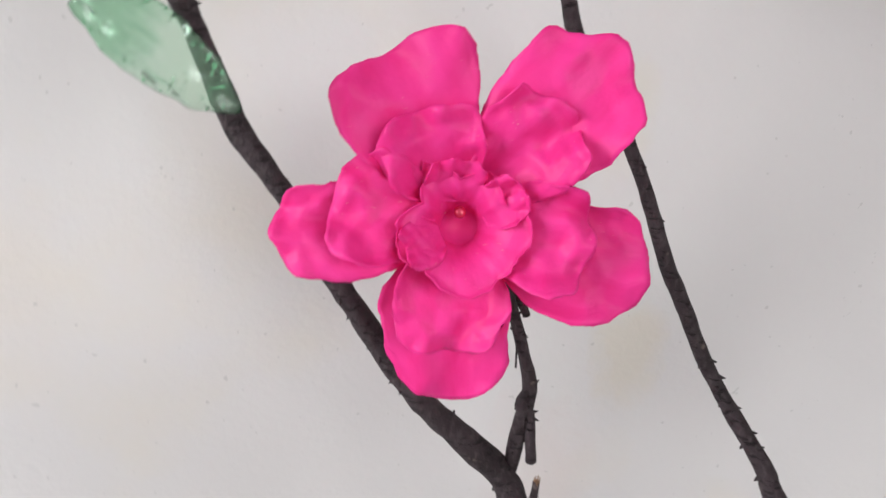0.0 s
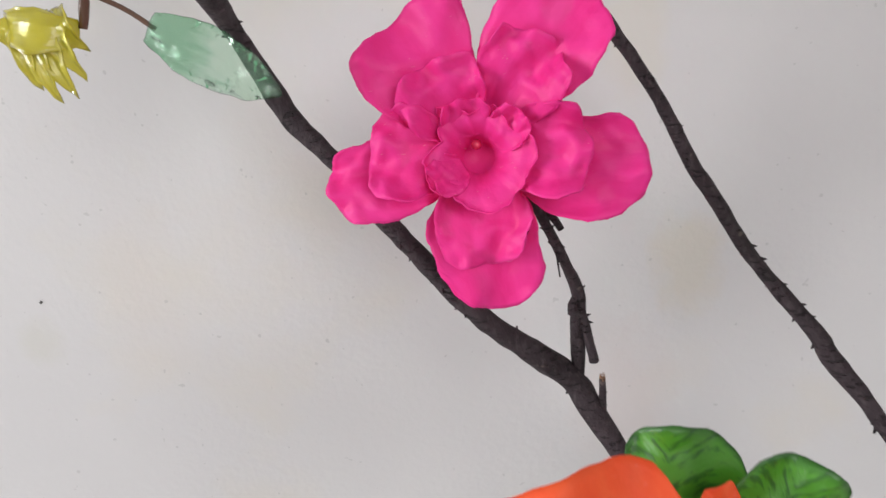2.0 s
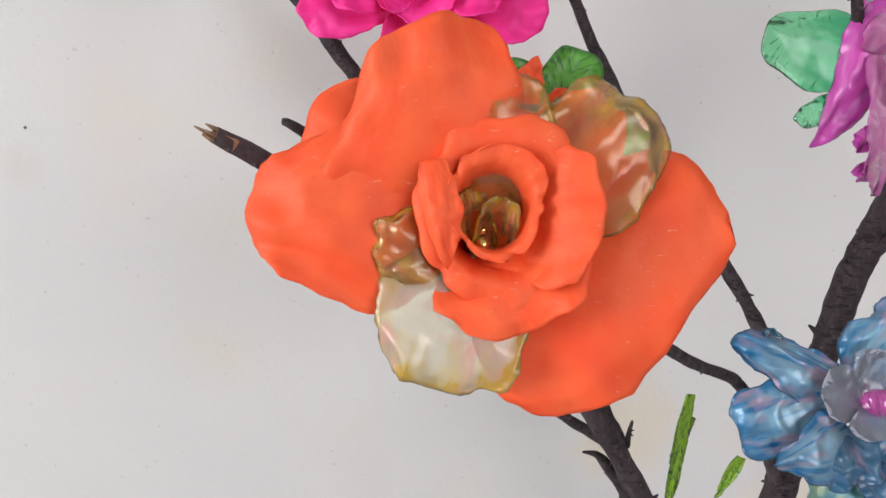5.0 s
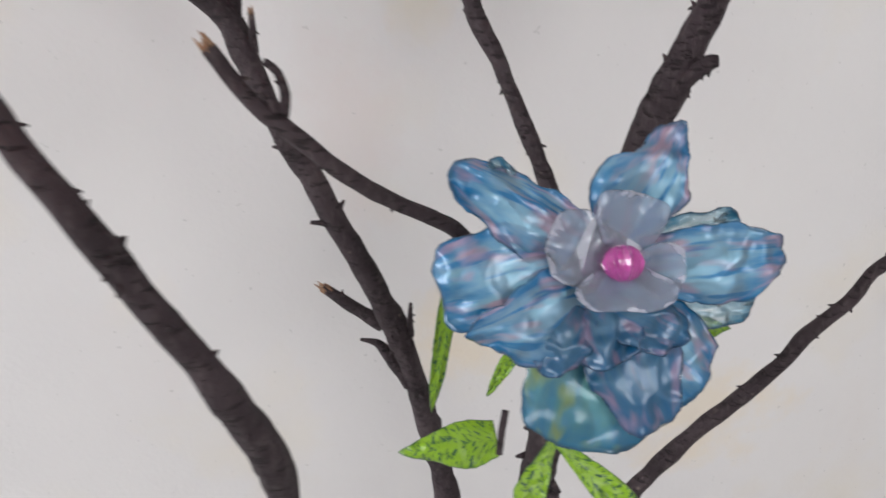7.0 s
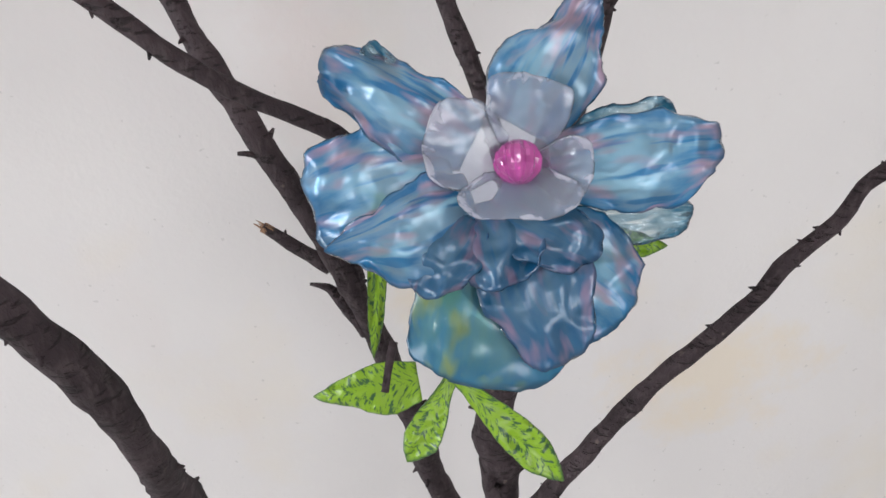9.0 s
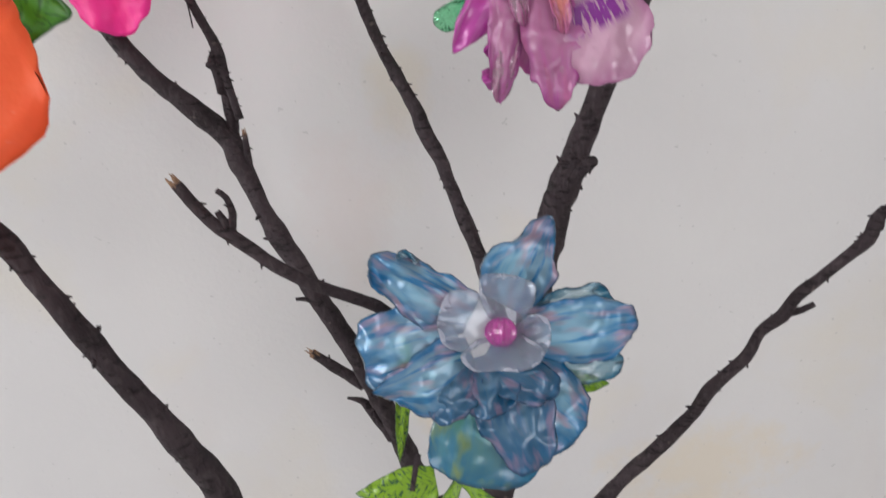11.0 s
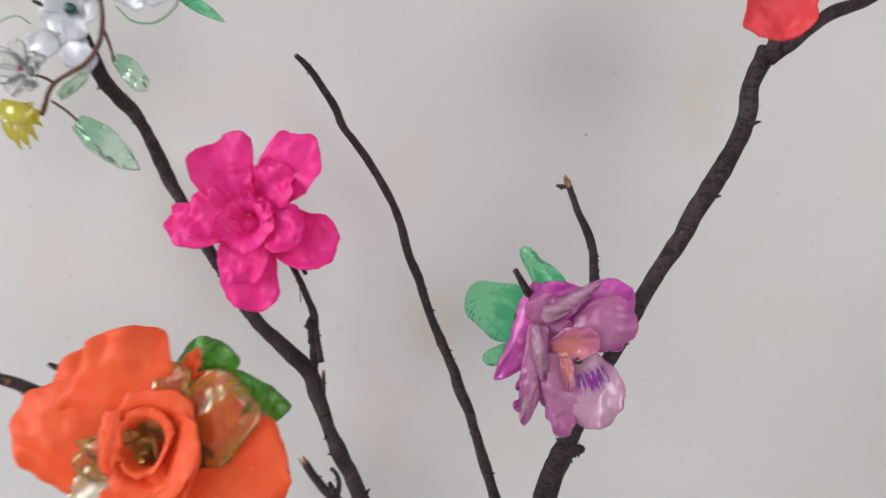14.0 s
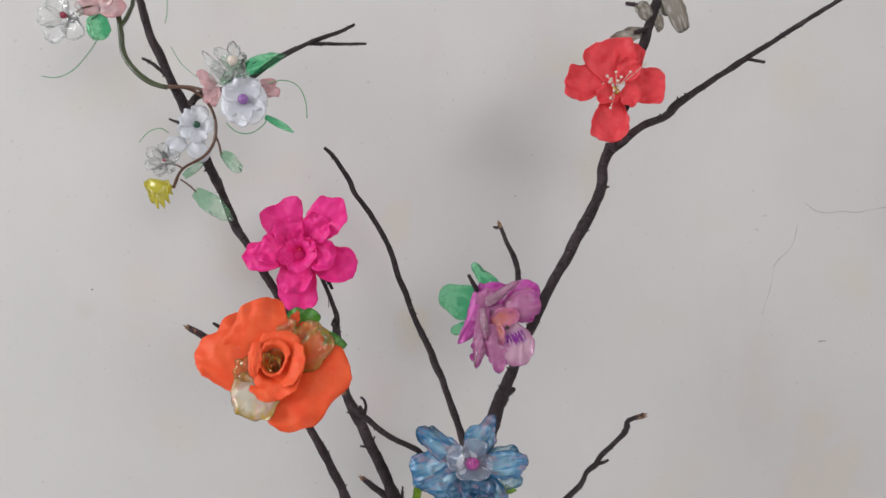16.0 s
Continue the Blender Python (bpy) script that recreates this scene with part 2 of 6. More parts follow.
M_CREAM = film_petal("cream_pearl_film", (0.92, 0.85, 0.70), (0.62, 0.38, 0.03), (0.99, 0.96, 0.88), 0.70, 0.66, (0.95, 0.50, 0.42), 0.28, (0.50, 0.30, 0.02), 0.3, 0.0)
M_BLUE = film_petal("blue_pearl_film", (0.42, 0.67, 0.86), (0.0, 0.20, 0.48), (0.62, 0.89, 1.0), 0.62, 0.52, (0.66, 0.42, 0.54), 0.26, (0.0, 0.09, 0.20), 0.38, 0.18, 0.95)
M_BLUE_DEEP = film_petal("deep_blue_pearl_film", (0.10, 0.27, 0.44), (0.0, 0.12, 0.29), (0.40, 0.68, 0.84), 0.56, 0.4, (0.34, 0.24, 0.38), 0.28, (0.0, 0.06, 0.17), 0.34, 0.1, 0.85)
M_TEAL = film_petal("teal_pearl_film", (0.16, 0.40, 0.46), (0.0, 0.18, 0.36), (0.48, 0.78, 0.78), 0.6, 0.5, (0.30, 0.40, 0.12), 0.26, (0.0, 0.08, 0.17), 0.34, 0.1, 0.5)
M_BLUE_CLEAR = film_petal("clear_film_blue_rim", (0.60, 0.74, 0.80), (0.01, 0.20, 0.36), (0.92, 0.97, 0.98), 0.84, 0.62, None, 0.14, (0.0, 0.06, 0.14), 0.5, 0.05, 0.4)
M_FROST = film_petal("frosted_white_film", (0.46, 0.51, 0.64), (0.60, 0.62, 0.74), (0.92, 0.94, 0.98), 0.72, 0.94, None, 0.22, None, 0.12, 0.0)
M_MAGENTA = film_petal("magenta_film", (0.70, 0.07, 0.48), (0.54, 0.03, 0.40), (0.92, 0.50, 0.82), 0.2, 0.6, (0.64, 0.22, 0.50), 0.26, None, 0.16, 0.05, 0.0, 1.38)
M_MAUVE = film_petal("mauve_pearl_film", (0.66, 0.25, 0.48), (0.52, 0.08, 0.38), (0.93, 0.70, 0.85), 0.50, 0.6, (0.62, 0.16, 0.38), 0.28, None, 0.14, 0.0, 0.5, 1.36)
M_PEARL = film_petal("clear_pearl_film", (0.76, 0.42, 0.59), (0.58, 0.15, 0.38), (0.97, 0.86, 0.92), 0.66, 0.75, None, 0.12, None, 0.4, 0.0)
M_RUST = film_petal("rust_orange_film", (0.72, 0.19, 0.16), (0.62, 0.14, 0.36), (0.97, 0.75, 0.68), 0.3, 0.5, (0.66, 0.22, 0.40), 0.2, None, 0.8, 0.05)
M_CLEAR = film_petal("clear_white_film", (0.84, 0.86, 0.93), (0.88, 0.90, 0.97), (0.98, 0.985, 1.0), 0.42, 0.8, None, 0.22, None, 0.4, 0.0, 0.0, 1.3)
M_GLASSY = film_petal("clear_film", (0.90, 0.92, 0.92), (0.78, 0.82, 0.80), (0.992, 0.995, 0.995), 0.86, 0.85, None, 0.12, None, 0.4, 0.0, 0.0, 1.25)
M_BLUSH = film_petal("blush_pink_film", (0.92, 0.58, 0.60), (0.88, 0.42, 0.46), (0.99, 0.88, 0.88), 0.55, 0.6, None, 0.2, None, 0.5, 0.0)
M_YELLOW = film_petal("yellow_film", (0.88, 0.78, 0.06), (0.72, 0.60, 0.02), (0.98, 0.94, 0.45), 0.45, 0.7, None, 0.16, None, 0.4, 0.0)
M_SMOKE = film_petal("grey_brown_film", (0.30, 0.26, 0.21), (0.16, 0.13, 0.10), (0.75, 0.70, 0.62), 0.35, 0.6, (0.65, 0.62, 0.58), 0.22)
M_GREEN = brushed_leaf("clear_green_film", (0.05, 0.50, 0.20), (0.006, 0.07, 0.03), 0.65, 0.91, (0.60, 0.94, 0.73), 0.1, False)
M_PALE = brushed_leaf("pale_green_film", (0.30, 0.60, 0.38), (0.04, 0.26, 0.11), 0.5, 0.88, (0.90, 0.98, 0.92), 0.1, False)
M_LIME = brushed_leaf("lime_painted_leaf", (0.19, 0.34, 0.012), (0.012, 0.075, 0.03), 0.95, 0.0, (1, 1, 1), 0.32, True)
M_DARKLEAF = brushed_leaf("green_painted_leaf", (0.07, 0.26, 0.02), (0.01, 0.075, 0.012), 0.7, 0.0, (1, 1, 1), 0.4, True)
M_WIRE_BROWN = bead_mat("brown_wrapped_wire", (0.13, 0.05, 0.022), 0.55)
M_WIRE_GREEN = bead_mat("olive_wrapped_wire", (0.055, 0.075, 0.022), 0.5)
M_TENDRIL = bead_mat("green_plastic_thread", (0.16, 0.42, 0.20), 0.25)
M_CRACK = bead_mat("crack_shadow_grey", (0.16, 0.15, 0.145), 0.9)


def brush_petal():
    """Clear pearly film with violet strokes that fan out from its foot."""
    m = Mat("violet_stroked_film")
    e, u, v = m.edge()
    cx = m.t.nodes.new("ShaderNodeCombineXYZ")
    m.link(m.math("MULTIPLY", u, 3.0), cx.inputs[0])
    m.link(m.math("MULTIPLY", v, 16.0), cx.inputs[1])
    n = m.node("ShaderNodeTexNoise", Scale=1.0, Detail=3.0, Roughness=0.6)
    m.link(cx.outputs[0], n.inputs["Vector"])
    band = m.math("MULTIPLY", m.ramp(u, [(0.14, 0.0), (0.26, 1.0), (0.48, 1.0), (0.58, 0.0)]), m.ramp(m.math("ABSOLUTE", m.math("SUBTRACT", v, 0.55)), [(0.26, 1.0), (0.4, 0.0)]))
    s = m.math("MULTIPLY", m.ramp(n.outputs["Fac"], [(0.40, 0.0), (0.47, 1.0)]), band)
    c = m.mix(m.ramp(e, [(0.8, 0.0), (1.0, 0.8)]), (0.74, 0.42, 0.58), (0.52, 0.16, 0.38))
    c = m.mix(s, c, (0.20, 0.004, 0.24))
    m.link(c, m.b.inputs["Base Color"])
    set_in(m.b, Roughness=0.16)
    m.b.inputs["Specular IOR Level"].default_value = 0.9
    m.b.inputs["Coat Weight"].default_value = 0.6
    m.bump(m.noise(260, 3, 0.6), 0.3, 0.002)
    gl = m.node("ShaderNodeBsdfTransparent")
    gl.inputs["Color"].default_value = (0.97, 0.90, 0.95, 1)
    m.blend(m.math("MULTIPLY", m.math("SUBTRACT", 1.0, s), 0.42), gl)
    return m.m


M_STROKE = brush_petal()

# ---- building helpers ----


def finish(name, bm, material, parent=None, label="", smooth=True):
    me = bpy.data.meshes.new(name)
    bm.to_mesh(me)
    bm.free()
    me.materials.append(material)
    if smooth:
        me.polygons.foreach_set("use_smooth", [True] * len(me.polygons))
    ob = new(name, me)
    if parent:
        ob.parent = parent
    if label:
        ob["label"] = label
    return ob


def part(name, bm, material, parent, label=""):
    return finish(name, bm, material, parent, label)


def thing(name, matrix, label, category, group=""):
    ob = new(name)
    ob.empty_display_size = 0.01
    ob.matrix_world = matrix
    return tagged(ob, label, category, group)


def facing(eye, target, roll, centre):
    """A frame at centre whose axes are right, up and towards a viewer at eye."""
    return Matrix.Translation(centre) @ look(eye, target, roll).to_3x3().to_4x4()


def box(x0, x1, y0, y1, z0, z1, bm=None):
    bm = bm or bmesh.new()
    bmesh.ops.create_cube(bm, size=1, matrix=Matrix.Translation(((x0 + x1) / 2, (y0 + y1) / 2, (z0 + z1) / 2)) @ Matrix.Diagonal((x1 - x0, y1 - y0, z1 - z0, 1)))
    return bm


def spline(points, step):
    """Catmull-Rom through rows of numbers, sampled about every step metres."""
    p = [np.array(q, float) for q in points]
    p = [2 * p[0] - p[1]] + p + [2 * p[-1] - p[-2]]
    out = []
    for a, b, c, d in zip(p, p[1:], p[2:], p[3:]):
        n = max(2, int(np.linalg.norm((c - b)[:3]) / step))
        for i in range(n):
            s = i / n
            out.append(0.5 * (2 * b + (c - a) * s + (2 * a - 5 * b + 4 * c - d) * s * s + (3 * b - a - 3 * c + d) * s ** 3))
    out.append(p[-2])
    return out


def tube(points, step=0.003, sides=10, rough=0.10, buds=0.0, seed=0, bm=None, cap=True):
    """A limb through rows of x, y, z, radius: uneven round section, and buds scattered along it."""
    bm = bm or bmesh.new()
    rnd = random.Random(seed)
    pts = spline(points, step)
    rings, up = [], Vector((0.3, 0.9, 0.2))
    for i, q in enumerate(pts):
        c = Vector(q[:3])
        c = c + noise.noise_vector(c * 75 + Vector((seed, seed, 0))) * q[3] * rough * 0.8
        d = (Vector(pts[min(i + 1, len(pts) - 1)][:3]) - Vector(pts[max(i - 1, 0)][:3])).normalized()
        a = d.cross(up).normalized()
        b = d.cross(a)
        swell = 1 + rough * 1.2 * noise.noise(c * 55 + Vector((seed, 0, 0)))
        ring = []
        for k in range(sides):
            t = 2 * math.pi * k / sides
            o = a * math.cos(t) + b * math.sin(t)
            r = q[3] * swell * (1 + rough * noise.noise(c * 160 + o * 1.3 + Vector((0, seed, 0))))
            ring.append(bm.verts.new(c + o * r))
        rings.append(ring)
    for r0, r1 in zip(rings, rings[1:]):
        for k in range(sides):
            bm.faces.new((r0[k], r0[(k + 1) % sides], r1[(k + 1) % sides], r1[k]))
    if cap:
        for ring, flip in ((rings[0], False), (rings[-1], True)):
            bm.faces.new(ring[::-1] if not flip else ring)
    n = int((buds * 1.5 + 0.12) * len(pts)) if buds else 0
    for _ in range(n):
        i = rnd.randrange(2, max(3, len(pts) - 2))
        q, d = pts[i], Vector(pts[min(i + 1, len(pts) - 1)][:3]) - Vector(pts[i - 1][:3])
        d.normalize()
        t = rnd.uniform(0, 2 * math.pi)
        a = d.cross(up).normalized()
        o = a * math.cos(t) + d.cross(a) * math.sin(t)
        size = max(0.0009, q[3] * rnd.uniform(0.18, 0.5))
        way = (o + d * rnd.choice((-0.6, 0.5, 0.7))).normalized()
        m = Matrix.Translation(Vector(q[:3]) + o * q[3] * 0.9 + way * size * 0.5) @ way.to_track_quat("Z", "Y").to_matrix().to_4x4()
        bmesh.ops.create_cone(bm, cap_ends=True, segments=5, radius1=size * 0.75, radius2=size * 0.2, depth=size * 1.9, matrix=m)
    bmesh.ops.recalc_face_normals(bm, faces=bm.faces)
    return bm


def petal(base, tip, left, right, mid=0.0, cup=0.0, ruffle=0.0, waves=3.0, crumple=0.6, point=0.5, seed=0, wob=1.0, n=30, m=26):
    """A thin shaped leaf or petal in millimetres: an axis from base to tip (bulging by mid), half widths to its left and right
    at a quarter, a half and three quarters of the way, cupped and ruffled edges; point 0.5 is round, 1 pointed."""
    bm = bmesh.new()
    uv = bm.loops.layers.uv.new("UVMap")
    b, t = Vector(base), Vector(tip)
    ax = t - b
    flat = Vector((ax.x, ax.y, 0)).normalized()
    side = Vector((-flat.y, flat.x, 0))
    stations = np.array((0, 0.25, 0.5, 0.75))

    def half(w, u):
        u = min(u, 0.75)
        q = float(np.interp(u, stations, w))
        soft = 0.5 * (float(np.interp(max(0, u - 0.12), stations, w)) + float(np.interp(min(0.75, u + 0.12), stations, w)))
        return 0.5 * (q + soft)

    size = 0.5 * (max(left) + max(right))
    grid, coords = [], {}
    for i in range(n + 1):
        u = i / n
        row = []
        for j in range(m + 1):
            v = 2 * j / m - 1
            v = math.copysign(abs(v) ** 0.85, v)
            k = 2 - (point - 0.5) * 2
            end = 0.75 + 0.25 * max(0.0, 1 - abs(v) ** k) ** point
            along = u * end
            w = half(left if v > 0 else right, along)
            p = b + ax * along + side * (v * w)
            rim = max(abs(v), u) ** 3
            jit = noise.noise(Vector((p.x / size * 1.6, p.y / size * 1.6, seed * 3.7))) + 0.3 * noise.noise(Vector((p.x / size * 4, p.y / size * 4, seed * 1.3)))
            jit += 0.16 * noise.noise(Vector((p.x / size * 11, p.y / size * 11, seed * 0.7)))
            p += (side * v + flat * u) * jit * rim * 0.15 * wob * size
            p.z += mid * 4 * along * (1 - along) + cup * v * v * (0.3 + 0.7 * math.sin(min(1, u) * math.pi * 0.75))
            p.z += ruffle * rim * math.sin(waves * (1.7 * v + 1.1 * u) + seed * 1.9)
            q = p / size
            p.z += ruffle * 0.9 * max(abs(v), u) ** 2 * noise.noise(Vector((q.x * 3.4, q.y * 3.4, seed * 4.3)))
            ridge = 1 - 2 * abs(noise.noise(Vector((q.x * 1.3, q.y * 1.3, seed * 5.1))))
            fine = 1 - 2 * abs(noise.noise(Vector((q.x * 3.2, q.y * 3.2, seed * 2.3))))
            p.z += crumple * (1.5 * ridge + 0.4 * fine) * (0.35 + u)
            vert = bm.verts.new(p * 0.001)
            coords[vert] = (u, v * 0.5 + 0.5)
            row.append(vert)
        grid.append(row)
    for r0, r1 in zip(grid, grid[1:]):
        for j in range(m):
            f = bm.faces.new((r0[j], r0[j + 1], r1[j + 1], r1[j]))
            for lp in f.loops:
                lp[uv].uv = coords[lp.vert]
    bmesh.ops.recalc_face_normals(bm, faces=bm.faces)
    return bm


def rose_cup(parent, name, material, centre, crest, outer, heights, foot, crumple, seed, ruffle=0.2):
    """Petals rolled into one cup, in millimetres: a wall from a foot up to a crest and a lip turned outward,
    both given every 30 degrees, counter-clockwise from the right."""
    bm = bmesh.new()
    uv = bm.loops.layers.uv.new("UVMap")
    low, high, lip = heights
    angles = np.radians(np.arange(0, 361, 30))
    n, rows = 84, 18
    grid, coords = [], {}
    for i in range(n):
        a = 2 * math.pi * i / n
        c = float(np.interp(a, angles, (*crest, crest[0])))
        o = float(np.interp(a, angles, (*outer, outer[0])))
        wave = 0.5 * noise.noise(Vector((2.2 * math.cos(a), 2.2 * math.sin(a), seed))) + 0.9 * noise.noise(Vector((5.5 * math.cos(a), 5.5 * math.sin(a), seed)))
        split = min(abs((a - b + math.pi) % (2 * math.pi) - math.pi) for b in (0.35, 2.3, 4.0, 5.3))
        dent = math.exp(-(split / 0.12) ** 2)
        row = []
        for k in range(rows + 1):
            s = k / rows
            if s < 0.6:
                w = s / 0.6
                r = foot + (c - foot) * w ** 1.4
                z = low + (high - low) * math.sin(w * math.pi / 2)
            else:
                w = (s - 0.6) / 0.4
                r = c + (o - c) * math.sin(w * math.pi / 2)
                z = high + (lip - high) * w * w
            z += (wave * ruffle - dent * 0.14) * (high - low) * s * s
            r *= 1 - 0.1 * dent * s * s
            q = Vector((r * math.cos(a), r * math.sin(a), z))
            fold = 1 - 2 * abs(noise.noise(Vector((q.x * 0.09, q.y * 0.09, seed + z * 0.03))))
            q.z += crumple * 1.8 * fold * s
            r2 = 1 + 0.08 * s * noise.noise(q * 0.16) + 0.16 * ruffle * s * noise.noise(q * 0.5)
            v = bm.verts.new(Vector((centre[0] + q.x * r2, centre[1] + q.y * r2, q.z)) * 0.001)
            coords[v] = (s, (3 * i / n) % 1.0)
            row.append(v)
        grid.append(row)
    bm.faces.new([r[0] for r in grid])
    for i in range(n):
        r0, r1 = grid[i], grid[(i + 1) % n]
        for k in range(rows):
            f = bm.faces.new((r0[k], r0[k + 1], r1[k + 1], r1[k]))
            for lp in f.loops:
                lp[uv].uv = coords[lp.vert]
    bmesh.ops.recalc_face_normals(bm, faces=bm.faces)
    ob = part(name, bm, material, parent)
    s = ob.modifiers.new("thickness", "SOLIDIFY")
    s.thickness, s.offset = 0.0004, 0
    return ob


def add_petal(parent, name, material, label="", thick=0.4, **spec):
    ob = part(name, petal(**spec), material, parent, label)
    s = ob.modifiers.new("thickness", "SOLIDIFY")
    s.thickness, s.offset = thick * 0.001, 0
    return ob


def bead(parent, name, material, x, y, z, r, label="", faceted=False):
    bm = bmesh.new()
    if faceted:
        bmesh.ops.create_uvsphere(bm, u_segments=44, v_segments=10, radius=r * 0.001)
        bmesh.ops.rotate(bm, verts=bm.verts, cent=(0, 0, 0), matrix=Matrix.Rotation(radians(80), 3, "X"))
        for v in bm.verts:
            k = math.atan2(v.co.x, v.co.z)
            v.co.x, v.co.z = v.co.x * (1 + 0.1 * math.cos(11 * k)), v.co.z * (1 + 0.1 * math.cos(11 * k))
    else:
        bmesh.ops.create_uvsphere(bm, u_segments=14, v_segments=10, radius=r * 0.001)
        bmesh.ops.scale(bm, vec=(1, 1, 0.92), verts=bm.verts)
    bmesh.ops.translate(bm, vec=(x * 0.001, y * 0.001, z * 0.001), verts=bm.verts)
    ob = finish(name, bm, material, parent, label, smooth=not faceted)
    return ob


# ---- the room ----
WALL_Y = 0.287
wall = finish("wall_north", box(-2.6, 2.6, WALL_Y, WALL_Y + 0.15, 0, 3.0), M_WALL, smooth=False)
tagged(wall, "off-white plaster wall with faint stains and a hairline crack", "wall", kind="structure")


def room_wall(name, *spans):
    bm = bmesh.new()
    for s in spans:
        box(*s, bm=bm)
    tagged(finish(name, bm, M_ROOM, smooth=False), "plain pale painted wall behind the camera", "wall", kind="structure")


# two of these unseen walls have one opening each, behind the added lamps
room_wall("wall_south", (-2.6, 2.6, -2.6, -2.45, 0, 1.6), (-2.6, 2.6, -2.6, -2.45, 2.8, 3.0), (-2.6, 0.3, -2.6, -2.45, 1.6, 2.8),
          (2.0, 2.6, -2.6, -2.45, 1.6, 2.8))
room_wall("wall_west", (-2.75, -2.6, -2.6, WALL_Y + 0.15, 0, 1.25), (-2.75, -2.6, -2.6, WALL_Y + 0.15, 2.8, 3.0),
          (-2.75, -2.6, -2.6, -1.5, 1.25, 2.8), (-2.75, -2.6, 0.0, WALL_Y + 0.15, 1.25, 2.8))
room_wall("wall_east", (2.6, 2.75, -2.6, WALL_Y + 0.15, 0, 3.0))
tagged(finish("floor", box(-2.75, 2.75, -2.6, WALL_Y + 0.15, -0.1, 0), M_ROOM, smooth=False), "plain floor of the room", "floor", kind="structure")
tagged(finish("ceiling", box(-2.75, 2.75, -2.6, WALL_Y + 0.15, 3.0, 3.1), M_ROOM, smooth=False), "plain pale ceiling of the room", "ceiling", kind="structure")


def hairline(points, r, label=""):
    """A crack or scratch: a thin raised line on the wall."""
    rows = [(x, WALL_Y, z, r) for x, z in points]
    return part("crack", tube(rows, 0.004, 4, 0.9, seed=len(points)), M_CRACK, wall, label)


hairline([(0.6138, 1.4431), (0.6289, 1.4335), (0.6457, 1.4317), (0.6602, 1.4338), (0.6787, 1.4327), (0.7007, 1.4362), (0.7288, 1.4418)], 0.0002)
hairline([(0.5545, 1.4129), (0.5581, 1.4116)], 0.0004)
hairline([(0.5622, 1.4271), (0.5678, 1.4278)], 0.0003)
hairline([(0.6451, 1.2815), (0.6539, 1.282)], 0.0003)
hairline([(0.2757, 1.4464), (0.2775, 1.4452)], 0.0006)
hairline([(-0.151, 1.3486), (-0.1503, 1.3477)], 0.0006)
hairline([(0.6068, 1.4184), (0.6013, 1.3923), (0.5825, 1.3727), (0.5791, 1.3465), (0.5703, 1.3137)], 0.00012)

# ---- the black branches ----
tree = thing("branch_arrangement", pose(0.185, 0.131, 0), "tall bare branches stained black, standing before the wall", "branch")
BACK = tree.matrix_world.inverted()


def splinters(a, d, r, seed):
    """The torn end of a limb of radius r at a, pointing along d: a stump and a few uneven splinters."""
    rnd = random.Random(seed)
    b = a + d * r * 2.0
    bm = tube([(*a, r * 1.04), (*b, r * 0.92), (*(b + d * r * 0.3), r * 0.55)], 0.0008, 9, 0.4, 0, seed)
    side = d.orthogonal().normalized()
    for k in range(6):
        o = (Matrix.Rotation(k * 1.05 + rnd.uniform(-0.3, 0.3), 3, d) @ side) * r * rnd.uniform(0.35, 0.8)
        h = r * rnd.uniform(1.0, 2.6)
        m = Matrix.Translation(b + o + d * h * 0.4) @ d.to_track_quat("Z", "Y").to_matrix().to_4x4()
        bmesh.ops.create_cone(bm, cap_ends=True, segments=4, radius1=r * 0.34, radius2=r * 0.08, depth=h, matrix=m)
    return bm


def limb(name, rows, sides=10, buds=0.16, seed=0, broken=False, rough=0.16, label=""):
    ob = part(name, tube(rows, 0.0028, sides, rough, buds, seed), M_BARK, tree, label)
    ob.matrix_parent_inverse = BACK
    if broken:
        (x, y, z, r), (x2, y2, z2, _) = rows[0], rows[1]
        d = (Vector((x, y, z)) - Vector((x2, y2, z2))).normalized()
        a = Vector((x, y, z)) - d * r * 2.2
        tip = part("broken_tip", splinters(a, d, r, seed), M_BREAK, ob, "pale snapped wood")
    return ob


limb("branch", [(0.0798, 0.232, 1.4898, 0.0015), (0.0871, 0.232, 1.4828, 0.0021), (0.1019, 0.234, 1.4616, 0.0024), (0.1076, 0.235, 1.4481, 0.0027), (0.1225, 0.237, 1.4284, 0.0024), (0.1389, 0.238, 1.3997, 0.0028), (0.1434, 0.237, 1.3889, 0.0028), (0.1492, 0.23, 1.3687, 0.0028), (0.1559, 0.226, 1.354, 0.0031), (0.164, 0.215, 1.3318, 0.003), (0.1772, 0.197, 1.3049, 0.003), (0.1799, 0.192, 1.2959, 0.0033), (0.1872, 0.183, 1.2816, 0.0033), (0.1937, 0.168, 1.2622, 0.0032), (0.2001, 0.155, 1.2429, 0.0032), (0.2086, 0.135, 1.2069, 0.0037)], seed=1, buds=0.2)
